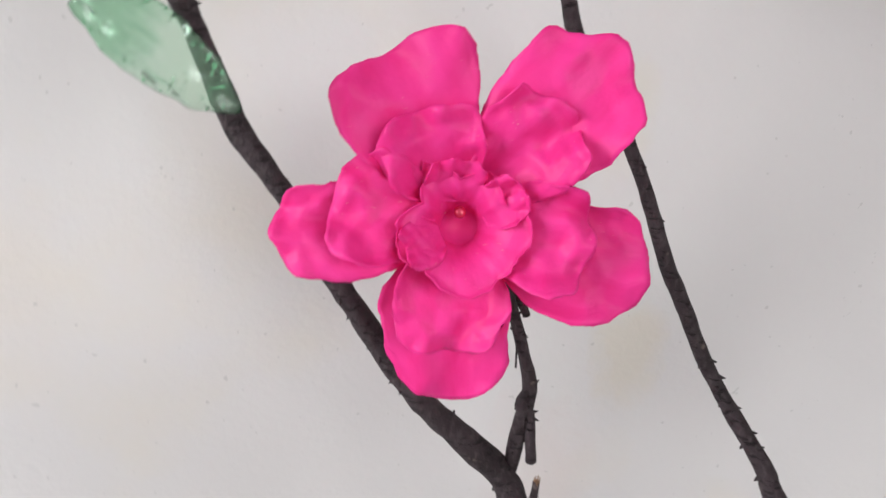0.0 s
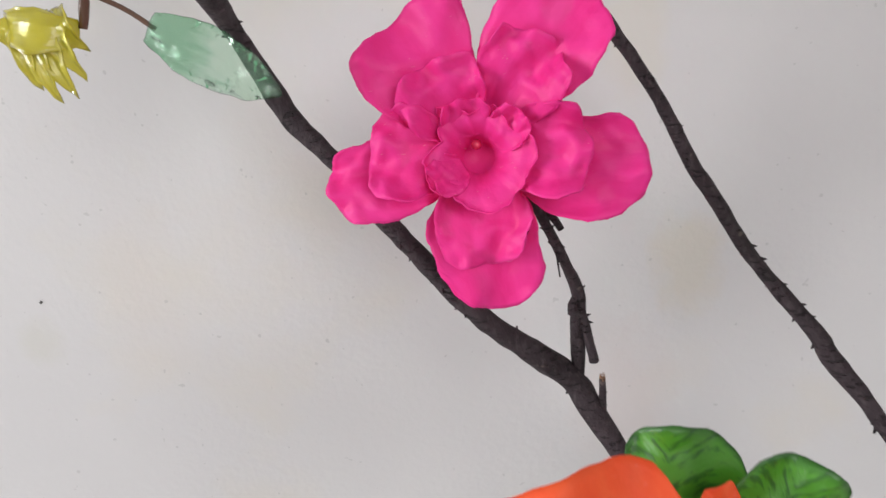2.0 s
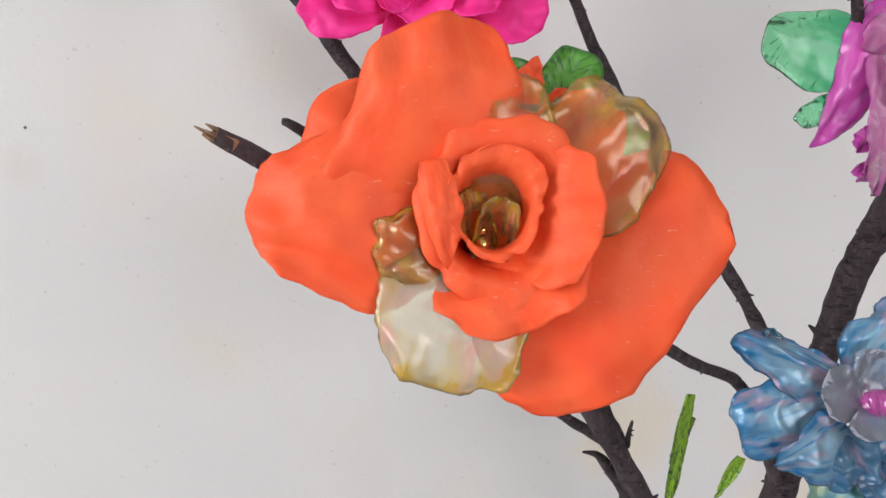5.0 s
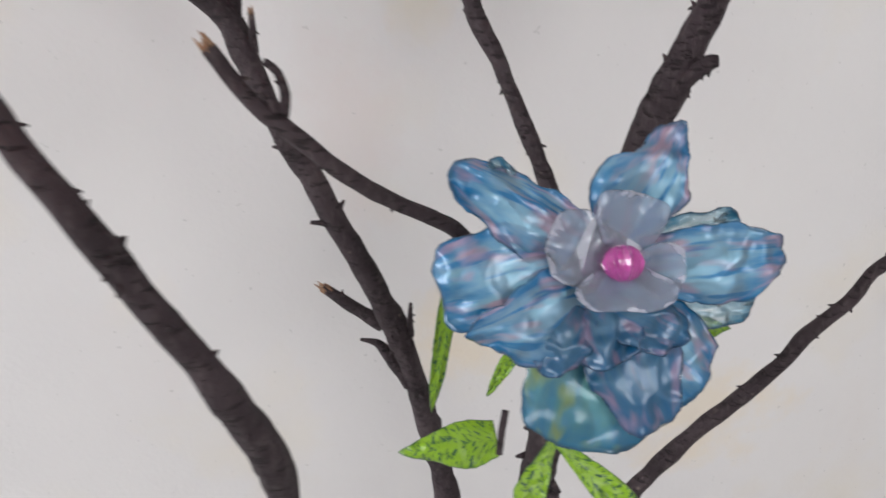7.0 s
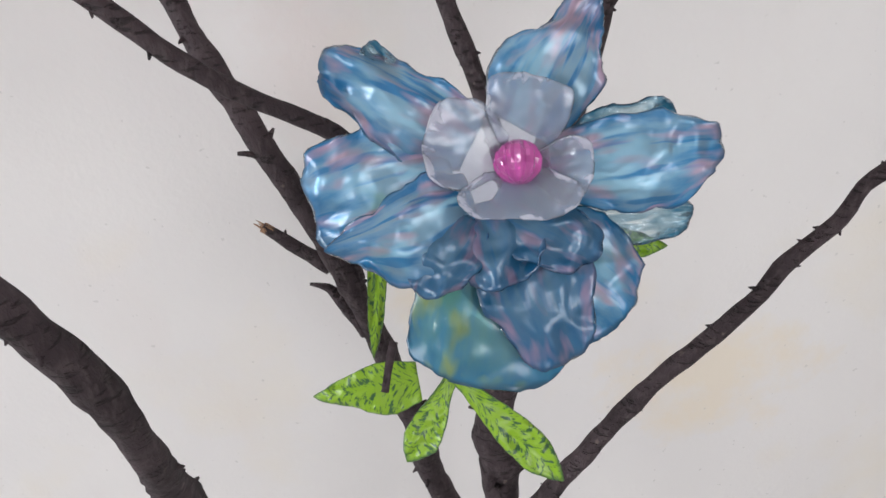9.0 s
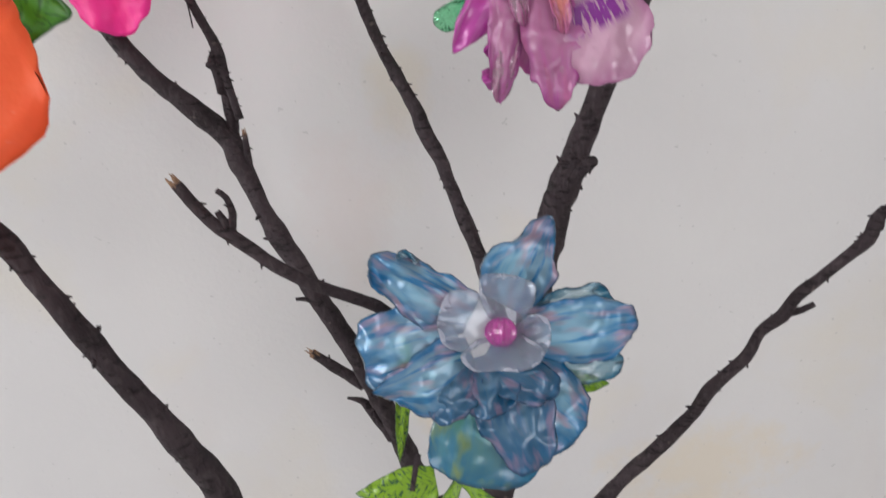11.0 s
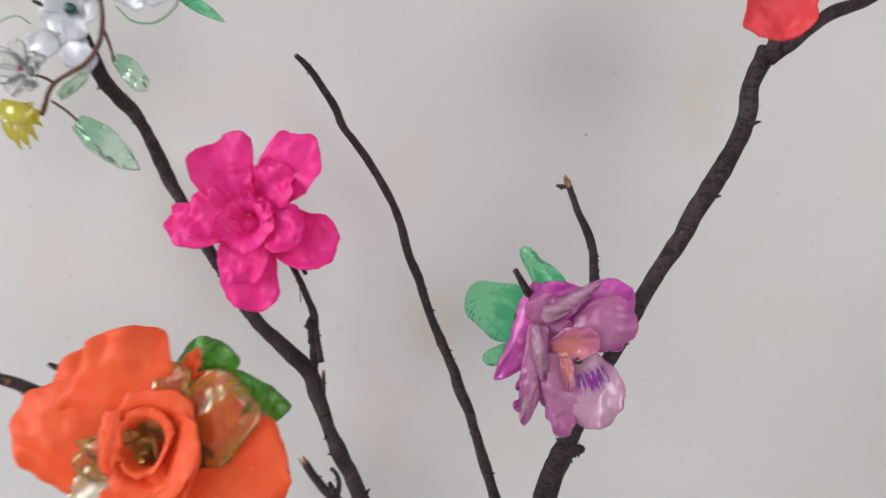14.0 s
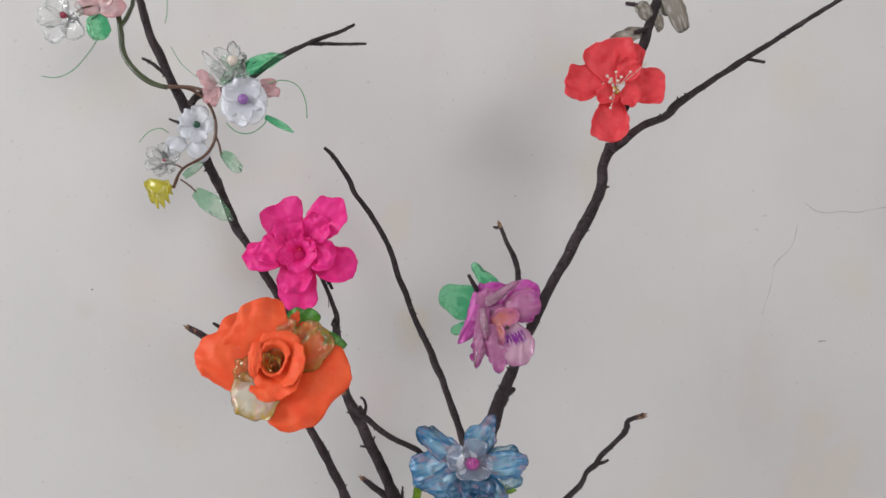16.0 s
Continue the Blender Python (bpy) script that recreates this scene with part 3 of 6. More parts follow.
limb("main_stem", [(0.238, 0.137, 0.0301, 0.013), (0.2196, 0.1352, 0.6248, 0.0105), (0.2028, 0.1356, 1.055, 0.008), (0.2016, 0.1345, 1.1027, 0.0076), (0.2005, 0.1345, 1.1366, 0.0072), (0.2252, 0.137, 1.2574, 0.0058), (0.2302, 0.137, 1.275, 0.0057), (0.2365, 0.138, 1.2905, 0.0051), (0.2528, 0.139, 1.3296, 0.0046), (0.2682, 0.139, 1.3654, 0.0045), (0.2768, 0.14, 1.3818, 0.0045), (0.2872, 0.141, 1.3995, 0.0046), (0.2972, 0.142, 1.4199, 0.0046), (0.309, 0.144, 1.4399, 0.0047), (0.3161, 0.145, 1.461, 0.0047), (0.3164, 0.146, 1.4761, 0.0047), (0.3233, 0.147, 1.493, 0.0051)], sides=14, seed=2, buds=0.1)
limb("branch", [(0.3199, 0.139, 1.4879, 0.0043), (0.3462, 0.1403, 1.5083, 0.0035), (0.3697, 0.1447, 1.5181, 0.0035), (0.3821, 0.1493, 1.5292, 0.0038), (0.4093, 0.1536, 1.547, 0.0027), (0.4486, 0.1576, 1.572, 0.0026), (0.4997, 0.1613, 1.6038, 0.0022), (0.5469, 0.1651, 1.6326, 0.0018), (0.6011, 0.1687, 1.6626, 0.0014)], seed=3, buds=0.3)
limb("twig", [(0.4659, 0.1582, 1.569, 0.0012), (0.4576, 0.1584, 1.5701, 0.0013), (0.446, 0.1576, 1.5714, 0.0015)], seed=4)
limb("branch", [(0.3209, 0.1389, 1.4899, 0.0036), (0.3323, 0.1396, 1.529, 0.0034), (0.3414, 0.1403, 1.5624, 0.0036), (0.3524, 0.1449, 1.5967, 0.0038), (0.3596, 0.1476, 1.6166, 0.0036), (0.37, 0.1493, 1.6552, 0.003)], seed=5, buds=0.3)
limb("twig", [(0.3298, 0.1444, 1.6084, 0.0014), (0.3399, 0.1442, 1.607, 0.0018), (0.3551, 0.1458, 1.6027, 0.002)], seed=6)
limb("twig", [(0.3361, 0.1384, 1.584, 0.0016), (0.3439, 0.1402, 1.5867, 0.002), (0.3506, 0.144, 1.5908, 0.002)], seed=7)
limb("main_stem", [(-0.0727, 0.179, 1.6307, 0.0027), (-0.0619, 0.1788, 1.6007, 0.003), (-0.0556, 0.1787, 1.5767, 0.0033), (-0.047, 0.1806, 1.5551, 0.0036), (-0.0393, 0.1834, 1.5356, 0.004), (-0.0303, 0.1852, 1.5169, 0.0043), (-0.0223, 0.188, 1.4927, 0.0043), (-0.0141, 0.1909, 1.4694, 0.0043), (-0.0132, 0.2303, 1.449, 0.0037), (-0.0054, 0.2403, 1.4211, 0.0039), (0.0035, 0.2334, 1.4068, 0.0038), (0.0133, 0.2265, 1.3946, 0.0037), (0.0254, 0.2209, 1.3736, 0.0037), (0.0389, 0.2167, 1.3533, 0.0037), (0.0557, 0.212, 1.3291, 0.004), (0.0843, 0.2125, 1.2979, 0.0049), (0.0921, 0.208, 1.2832, 0.0048), (0.1023, 0.198, 1.2598, 0.0045), (0.1138, 0.19, 1.2386, 0.0047), (0.1246, 0.186, 1.2155, 0.0049), (0.1357, 0.185, 1.1932, 0.0051), (0.1443, 0.185, 1.1694, 0.0055), (0.1519, 0.186, 1.1438, 0.0057), (0.1653, 0.2, 1.0789, 0.0064), (0.1739, 0.2, 1.0317, 0.0068), (0.1881, 0.1942, 0.977, 0.0075), (0.211, 0.1498, 0.7833, 0.0085)], sides=12, seed=8, buds=0.1)
limb("twig", [(0.0761, 0.192, 1.38, 0.0015), (0.0834, 0.1997, 1.3618, 0.0019), (0.0883, 0.2026, 1.3477, 0.0021), (0.0919, 0.2055, 1.333, 0.0025), (0.0905, 0.2125, 1.3068, 0.0028), (0.0894, 0.2155, 1.2879, 0.0032)], seed=9, buds=0.25)
limb("twig", [(0.0872, 0.2017, 1.3281, 0.0012), (0.0889, 0.2026, 1.3294, 0.002), (0.0899, 0.2046, 1.3267, 0.0019), (0.0894, 0.2085, 1.3159, 0.002)], seed=10)
limb("twig", [(0.0972, 0.205, 1.2974, 0.0013), (0.097, 0.206, 1.29, 0.0016), (0.0963, 0.207, 1.283, 0.0021)], seed=11, broken=True)
limb("twig", [(0.0927, 0.204, 1.3386, 0.0008), (0.0899, 0.204, 1.3338, 0.0012), (0.0889, 0.204, 1.3291, 0.0023), (0.0931, 0.206, 1.3242, 0.0019), (0.0941, 0.207, 1.3151, 0.0018), (0.0955, 0.208, 1.304, 0.0018)], seed=33, buds=0.6)
limb("twig", [(0.0817, 0.202, 1.3704, 0.001), (0.0851, 0.202, 1.3676, 0.0016), (0.088, 0.203, 1.3616, 0.0013)], seed=34, buds=0.5)
# a dangling dark thread, built as a very thin limb
limb("twig", [(0.0827, 0.2, 1.359, 0.0008), (0.0845, 0.2, 1.3551, 0.0004), (0.0849, 0.2, 1.3449, 0.0003)], sides=6, seed=35, buds=0)
limb("branch", [(0.1021, 0.099, 1.299, 0.0021), (0.11, 0.098, 1.2871, 0.0023), (0.1163, 0.097, 1.2818, 0.0022), (0.1302, 0.097, 1.269, 0.0021), (0.1416, 0.099, 1.261, 0.0021), (0.1518, 0.102, 1.2545, 0.002), (0.1614, 0.106, 1.2463, 0.0022), (0.177, 0.112, 1.2208, 0.0028), (0.1989, 0.1295, 1.1763, 0.0032)], seed=12, buds=0.12, broken=True)
limb("twig", [(0.1135, 0.1, 1.2959, 0.0009), (0.1163, 0.099, 1.2936, 0.001), (0.1176, 0.098, 1.2888, 0.0012), (0.1167, 0.097, 1.284, 0.0014)], seed=13)
limb("twig", [(0.1129, 0.0985, 1.2897, 0.001), (0.114, 0.098, 1.2877, 0.0012), (0.116, 0.097, 1.2847, 0.0014)], seed=14)
limb("twig", [(0.1147, 0.191, 1.1868, 0.0019), (0.1246, 0.19, 1.1789, 0.0028), (0.1402, 0.187, 1.1677, 0.0037)], seed=15, broken=True)
limb("twig", [(0.1295, 0.19, 1.1591, 0.0007), (0.1366, 0.19, 1.1565, 0.0018), (0.1408, 0.189, 1.1518, 0.0027), (0.1515, 0.187, 1.1337, 0.0037)], seed=16)
limb("twig", [(0.1519, 0.178, 1.1831, 0.0008), (0.1516, 0.18, 1.1763, 0.0013), (0.1517, 0.184, 1.1637, 0.0021)], seed=36)
limb("twig", [(0.1131, 0.184, 1.2203, 0.0008), (0.1186, 0.184, 1.2196, 0.0014), (0.123, 0.186, 1.2153, 0.0018)], seed=17)
limb("main_stem", [(0.003, 0.0505, 1.363, 0.002), (0.0125, 0.057, 1.3545, 0.0024), (0.035, 0.062, 1.335, 0.0025), (0.0709, 0.056, 1.3045, 0.0026), (0.0803, 0.055, 1.2886, 0.0028), (0.0873, 0.053, 1.2769, 0.0029), (0.0897, 0.053, 1.2718, 0.003), (0.0965, 0.053, 1.2574, 0.0032), (0.1035, 0.056, 1.2388, 0.0035), (0.1093, 0.063, 1.2117, 0.0039), (0.1089, 0.072, 1.1838, 0.0043), (0.1041, 0.0973, 1.1241, 0.006), (0.1434, 0.1165, 0.9497, 0.007), (0.2059, 0.1333, 0.7435, 0.008)], sides=12, seed=18, buds=0.1, broken=True)
limb("twig", [(0.0158, 0.0614, 1.3632, 0.0009), (0.0179, 0.0613, 1.3621, 0.0012), (0.0246, 0.0651, 1.3543, 0.0014), (0.0303, 0.067, 1.341, 0.0016)], seed=19)
limb("twig", [(0.2338, 0.17, 1.4242, 0.0017), (0.2403, 0.17, 1.4089, 0.0018), (0.2489, 0.169, 1.3918, 0.0024), (0.2506, 0.164, 1.3786, 0.0024), (0.2497, 0.157, 1.3683, 0.0026), (0.2539, 0.146, 1.3427, 0.0026)], seed=20, buds=0.3, broken=True)
limb("twig", [(0.2289, 0.172, 1.4214, 0.0009), (0.2312, 0.171, 1.4207, 0.0012), (0.2344, 0.17, 1.4212, 0.0014)], seed=21)
limb("twig", [(0.1986, 0.12, 1.3865, 0.0015), (0.2045, 0.124, 1.3771, 0.002), (0.2126, 0.13, 1.3648, 0.0021), (0.2301, 0.136, 1.3401, 0.0025)], seed=22)
limb("branch", [(0.3337, 0.083, 1.2804, 0.0022), (0.3266, 0.095, 1.2716, 0.0017), (0.3261, 0.099, 1.261, 0.0021), (0.3185, 0.104, 1.2482, 0.0021), (0.3102, 0.108, 1.2369, 0.0023), (0.3064, 0.109, 1.2292, 0.0024), (0.2991, 0.11, 1.2224, 0.0022), (0.2957, 0.111, 1.212, 0.0024), (0.2835, 0.111, 1.1999, 0.0024), (0.275, 0.111, 1.1865, 0.0026), (0.2603, 0.112, 1.169, 0.0029), (0.2428, 0.113, 1.1489, 0.0032), (0.2098, 0.118, 1.0914, 0.0038), (0.2067, 0.1356, 1.0412, 0.005)], seed=23, buds=0.2, broken=True)
limb("twig", [(0.3167, 0.107, 1.2338, 0.0011), (0.313, 0.108, 1.2314, 0.0013), (0.308, 0.109, 1.23, 0.0015)], seed=24)
limb("twig", [(0.3256, 0.094, 1.2739, 0.0008), (0.3266, 0.095, 1.2702, 0.0013), (0.3278, 0.097, 1.2655, 0.0015)], seed=25)
limb("twig", [(0.2408, 0.127, 1.289, 0.0018), (0.2383, 0.129, 1.2877, 0.0026), (0.2354, 0.132, 1.283, 0.0026), (0.2316, 0.136, 1.2751, 0.0026)], seed=26, buds=0.9)
limb("branch", [(0.1081, 0.1898, 1.5921, 0.0012), (0.0938, 0.1872, 1.5841, 0.0016), (0.0679, 0.1829, 1.5725, 0.002), (0.0427, 0.1785, 1.5574, 0.0023), (0.0155, 0.1772, 1.5367, 0.002), (-0.0075, 0.1797, 1.5316, 0.0022), (-0.0216, 0.183, 1.5261, 0.0029), (-0.0299, 0.1852, 1.5132, 0.0032)], seed=27, buds=0.4)
limb("twig", [(0.1179, 0.1896, 1.5764, 0.0011), (0.0985, 0.1871, 1.5749, 0.0014), (0.0711, 0.1838, 1.5733, 0.0017)], seed=28, buds=0.3)
limb("twig", [(-0.0607, 0.1769, 1.5547, 0.001), (-0.0529, 0.1778, 1.5507, 0.0014), (-0.0434, 0.1825, 1.5421, 0.0018)], seed=29, buds=0.3)
limb("twig", [(-0.0175, 0.186, 1.4866, 0.0009), (-0.0162, 0.1879, 1.4764, 0.0013), (-0.0141, 0.1909, 1.469, 0.0016)], seed=30)
limb("twig", [(-0.0442, 0.1865, 1.5082, 0.0009), (-0.037, 0.1864, 1.5057, 0.0012), (-0.028, 0.1862, 1.5078, 0.0016)], seed=31)

# ---- flowers ----

def blossom(parent, name, label):
    """A small flower of a spray: an empty part that carries its petals."""
    ob = new(name)
    ob.empty_display_size = 0.005
    ob.parent = parent
    ob["label"] = label
    return ob


def thread(parent, name, material, points, r):
    """A thin wire or plastic thread through points in millimetres."""
    rows = [(x * 0.001, y * 0.001, z * 0.001, r * 0.001) for x, y, z in points]
    return part(name, tube(rows, 0.0015, 6, 0.12, 0, len(points)), material, parent)


M_BEAD_PINK = bead_mat("pink_pearl", (0.8, 0.03, 0.12), 0.05, 0.3)
M_BEAD_GOLD = bead_mat("gold_bead", (0.75, 0.5, 0.15), 0.12, 0.9)
M_BEAD_FUCHSIA = bead_mat("fuchsia_crystal", (0.90, 0.16, 0.64), 0.06, 0.0, 0.6)
M_BEAD_DARK = bead_mat("dark_bead", (0.06, 0.02, 0.015), 0.4)
M_BEAD_GREEN = bead_mat("dark_green_bead", (0.004, 0.09, 0.05), 0.05)
M_BEAD_VIOLET = bead_mat("violet_bead", (0.36, 0.16, 0.50), 0.1)
M_BEAD_PEARL = bead_mat("cream_pearl", (0.85, 0.74, 0.64), 0.2)
M_BEAD_RED = bead_mat("dark_red_bead", (0.35, 0.02, 0.06), 0.1)
pink = thing("artificial_flower", facing((0.03, 0.027, 1.437), (0.356, 1.916, 0.866), 2.3, (0.0601, 0.1755, 1.4004)), "hot pink artificial flower with ruffled petals, tied to a branch", "flower", "flowers on the branches")
add_petal(pink, "petal", M_PINK, base=(-2.8, 9.0, -10), tip=(-18.3, 41.2, 1), left=(8.0, 17.1, 19.2, 18.6), right=(7.3, 12.3, 16.3, 20.0), seed=1, mid=4, cup=3, ruffle=2.2, point=0.45, crumple=0.9, wob=0.7)
add_petal(pink, "petal", M_PINK, base=(5.5, 9.0, -10), tip=(40.0, 41.7, 3), left=(7.2, 13.7, 17.3, 15.1), right=(7.2, 13.0, 18.5, 17.0), seed=2, mid=5, cup=2.5, ruffle=1.6, point=0.85, crumple=0.9, wob=0.7)
add_petal(pink, "petal", M_PINK, base=(10.5, -3.6, -16), tip=(49.6, -13.2, -11), left=(7.7, 11.0, 12.6, 13.5), right=(9.2, 16.6, 20.2, 18.1), seed=3, mid=3, cup=2.5, ruffle=2, crumple=0.9, wob=0.7)
add_petal(pink, "petal", M_PINK, base=(-1.9, -7.5, -19), tip=(-1.8, -50.9, -26), left=(8.9, 13.7, 16.1, 14.9), right=(9.7, 20.7, 22.3, 16.1), seed=4, mid=2, cup=2.5, ruffle=1.6, crumple=0.9, wob=0.7)
add_petal(pink, "petal", M_PINK, base=(-8.2, -0.5, -15), tip=(-50.4, -1.1, -13), left=(7.7, 14.1, 16.1, 14.1), right=(6.9, 8.9, 10.1, 10.1), seed=5, mid=3, cup=2.8, ruffle=2, point=0.6, crumple=0.9, wob=0.7)
add_petal(pink, "petal", M_PINK, base=(-6.5, -0.0, -9), tip=(-32.2, 6.2, -4), left=(7.3, 14.0, 17.3, 15.4), right=(6.6, 11.0, 13.2, 11.8), seed=6, mid=3.5, cup=5, ruffle=2.6, waves=3.6, crumple=1.0, wob=0.9)
add_petal(pink, "petal", M_PINK, base=(-2.1, 5.8, -8), tip=(-11.2, 25.0, 3), left=(6.4, 12.2, 13.6, 12.9), right=(6.4, 11.5, 13.6, 13.6), seed=7, mid=2.2, cup=5, ruffle=2.6, waves=3.8, crumple=1.0, wob=0.9)
add_petal(pink, "petal", M_PINK, base=(4.6, 5.8, -8), tip=(25.2, 25.5, 4), left=(6.4, 11.4, 13.1, 12.1), right=(6.4, 11.4, 14.3, 13.6), seed=8, mid=2, cup=5.5, ruffle=2.8, waves=3.8, crumple=1.0, wob=0.9)
add_petal(pink, "petal", M_PINK, base=(6.2, -2.3, -10), tip=(32.4, -5.4, -2), left=(6.6, 11.0, 13.5, 12.4), right=(6.6, 13.2, 16.8, 14.6), seed=9, mid=3.5, cup=5, ruffle=2.6, waves=3.6, crumple=1.0, wob=0.9)
add_petal(pink, "petal", M_PINK, base=(-1.2, -6.0, -13), tip=(-5.1, -36.4, -14), left=(6.9, 13.8, 16.1, 13.0), right=(6.9, 13.0, 15.3, 13.0), seed=10, mid=3, cup=4, ruffle=2.8, crumple=1.0, wob=0.9)
rose_cup(pink, "inner_cup", M_PINK, (-0.5, -1.9), crest=(15.3, 11.0, 13.0, 9.9, 15.8, 9.9, 13.9, 15.3, 13.0, 15.3, 15.8, 14.7), outer=(17.8, 12.5, 15.0, 11.3, 18.1, 11.0, 15.8, 17.5, 15.0, 17.5, 18.4, 17.0), heights=(-12, -0.5, 0.5), foot=5.0, crumple=0.7, seed=11, ruffle=0.22)
add_petal(pink, "petal", M_PINK, base=(-2.1, 4.2, -6), tip=(-2.2, 13.9, 3), left=(4.3, 6.4, 7.4, 5.7), right=(4.3, 6.8, 8.3, 6.5), seed=12, mid=-0.6, cup=2.5, ruffle=1.8, waves=3.6, crumple=0.5)
add_petal(pink, "petal", M_PINK, base=(5.2, 0.5, -6), tip=(15.1, 6.3, 3), left=(3.6, 5.7, 6.4, 5.4), right=(3.6, 6.0, 7.1, 6.0), seed=13, mid=-0.6, cup=2.5, ruffle=1.8, waves=3.6, crumple=0.5)
add_petal(pink, "petal", M_PINK, base=(-5.0, -4.6, -6), tip=(-14.0, -8.2, 2), left=(3.6, 6.0, 7.1, 6.3), right=(3.6, 6.0, 7.1, 6.0), seed=14, mid=-0.1, cup=2.4, ruffle=1.6, waves=3.6, crumple=0.5)
bead(pink, "bead", M_BEAD_PINK, -0.3, 1.6, -6.5, 1.7, "glossy pink pearl")
orange = thing("artificial_flower", facing((0.024, -0.064, 1.381), (0.302, 1.805, 0.727), -7.7, (0.055, 0.039, 1.337)), "large orange artificial rose with amber clear petals", "flower", "flowers on the branches")
add_petal(orange, "petal", M_ORANGE, base=(-5.7, 6.0, -6), tip=(-50.8, 1.7, -3), left=(6.5, 21.8, 20.7, 13.1), right=(7.6, 22.8, 20.7, 13.1), seed=15, mid=5, cup=-3, crumple=1.5, ruffle=1.5, waves=4.2, wob=0.6)
add_petal(orange, "petal", M_ORANGE, base=(-0.2, 9.3, -6), tip=(-14.6, 44.0, 5), left=(24.2, 36.3, 27.9, 15.8), right=(6.3, 11.6, 14.2, 15.8), seed=16, mid=5, cup=-5, point=0.45, crumple=1.5, ruffle=1.5, waves=4.2, wob=0.6)
add_petal(orange, "petal", M_ORANGE, base=(-3.0, 6.1, -10), tip=(-38.7, 25.9, -3), left=(8.8, 18.8, 18.8, 12.2), right=(8.8, 18.8, 18.2, 12.2), seed=115, mid=3, cup=-2, point=0.45, crumple=0.6, ruffle=0.6, wob=0.4)
add_petal(orange, "petal", M_ORANGE, base=(6.8, 6.1, -8), tip=(25.0, 32.0, -4), left=(6.6, 13.2, 13.8, 9.9), right=(6.6, 13.2, 13.2, 9.9), seed=116, mid=2, cup=-1.5, crumple=1.5, ruffle=1.5, waves=4.2, wob=0.6)
add_petal(orange, "petal", M_ORANGE, base=(6.4, 3.2, -9), tip=(38.9, -23.7, -6), left=(12.3, 37.9, 35.7, 31.8), right=(10.0, 24.0, 28.4, 24.0), seed=17, mid=5, cup=-1.5, point=0.4, crumple=1.5, ruffle=1.5, waves=4.2, wob=0.6)
add_petal(orange, "petal", M_ORANGE, base=(3.6, 20.7, -9), tip=(10.0, 41.1, -6), left=(3.3, 4.5, 4.5, 3.3), right=(3.3, 4.5, 4.5, 3.3), seed=18, mid=1, crumple=0.8, point=0.9)
add_petal(orange, "clear_petal", M_AMBER, "amber pearly clear plastic", base=(6.8, 7.1, -2), tip=(1.5, 35.0, 1), left=(5.3, 11.6, 12.6, 8.4), right=(4.2, 9.5, 10.5, 9.5), seed=19, mid=3, cup=-1.5, ruffle=0.8, crumple=0.7)
add_petal(orange, "clear_petal", M_AMBER, "amber pearly clear plastic", base=(11.5, 4.9, -4), tip=(29.5, 33.0, -1.5), left=(6.4, 11.3, 11.8, 11.3), right=(8.0, 16.1, 16.6, 13.9), seed=119, mid=5, cup=-2.5, ruffle=1.2, crumple=0.9, point=0.45)
add_petal(orange, "clear_petal", M_CREAM, "cream pearly clear plastic", base=(-2.1, -1.6, -4), tip=(-7.4, -31.2, -1), left=(6.4, 15.0, 17.7, 13.9), right=(6.4, 16.0, 17.1, 12.8), seed=20, mid=4.5, cup=-2, ruffle=1.3, crumple=1.1)
add_petal(orange, "clear_petal", M_AMBER, "amber pearly clear plastic", base=(-5.9, 1.7, -3), tip=(-22.7, -1.4, 0), left=(6.4, 11.7, 11.7, 6.4), right=(4.2, 6.4, 6.4, 4.2), seed=21, mid=3, cup=-1.3, ruffle=0.8, crumple=0.8)
add_petal(orange, "petal", M_ORANGE, base=(4.2, 1.6, -6), tip=(11.6, -16.8, 4), left=(7.4, 13.7, 15.8, 12.7), right=(8.4, 15.8, 18.0, 13.7), seed=24, mid=3, cup=2, ruffle=1, crumple=0.9, wob=0.6)
add_petal(orange, "petal", M_ORANGE, base=(6.4, 6.0, -6), tip=(23.2, 4.9, 7), left=(5.2, 12.5, 15.6, 13.6), right=(5.2, 12.5, 15.6, 12.5), seed=23, mid=3, cup=2.4, ruffle=0.9, crumple=0.9, wob=0.6)
rose_cup(orange, "rose_cup", M_ORANGE, (2.3, 4.9), crest=(16.6, 17.6, 18.6, 17.3, 16.6, 15.1, 12.9, 12.1, 11.9, 13.6, 16.1, 17.1), outer=(20.6, 21.1, 22.3, 20.9, 19.6, 17.3, 15.7, 16.1, 16.6, 18.1, 20.6, 21.3), heights=(-7.5, 4.5, 3.0), foot=8.5, crumple=0.6, seed=26, ruffle=0.06)
rose_cup(orange, "rose_cup", M_ORANGE, (1.7, 5.7), crest=(8.7, 11.1, 12.7, 12.4, 11.1, 8.9, 7.1, 6.6, 6.9, 8.1, 9.1, 8.9), outer=(9.9, 12.7, 14.5, 13.9, 12.5, 10.3, 8.3, 7.5, 7.9, 9.1, 10.3, 10.1), heights=(-6.5, 6.0, 6.2), foot=7.0, crumple=0.5, seed=126, ruffle=0.1)
add_petal(orange, "petal", M_ORANGE, base=(-11.2, 15.9, 5.5), tip=(-6.2, -5.9, 5), left=(3.0, 4.8, 5.2, 3.4), right=(2.2, 3.4, 3.0, 1.8), seed=27, mid=2.2, cup=-1.8, ruffle=0.4, crumple=0.4, point=0.95)
add_petal(orange, "clear_petal", M_AMBER, "amber clear plastic", base=(1.5, -6.1, -6), tip=(4.1, 9.5, 4), left=(3.2, 4.0, 4.4, 3.8), right=(3.2, 4.4, 5.1, 4.2), seed=28, mid=-1, cup=3.0, ruffle=0.5, crumple=0.4)
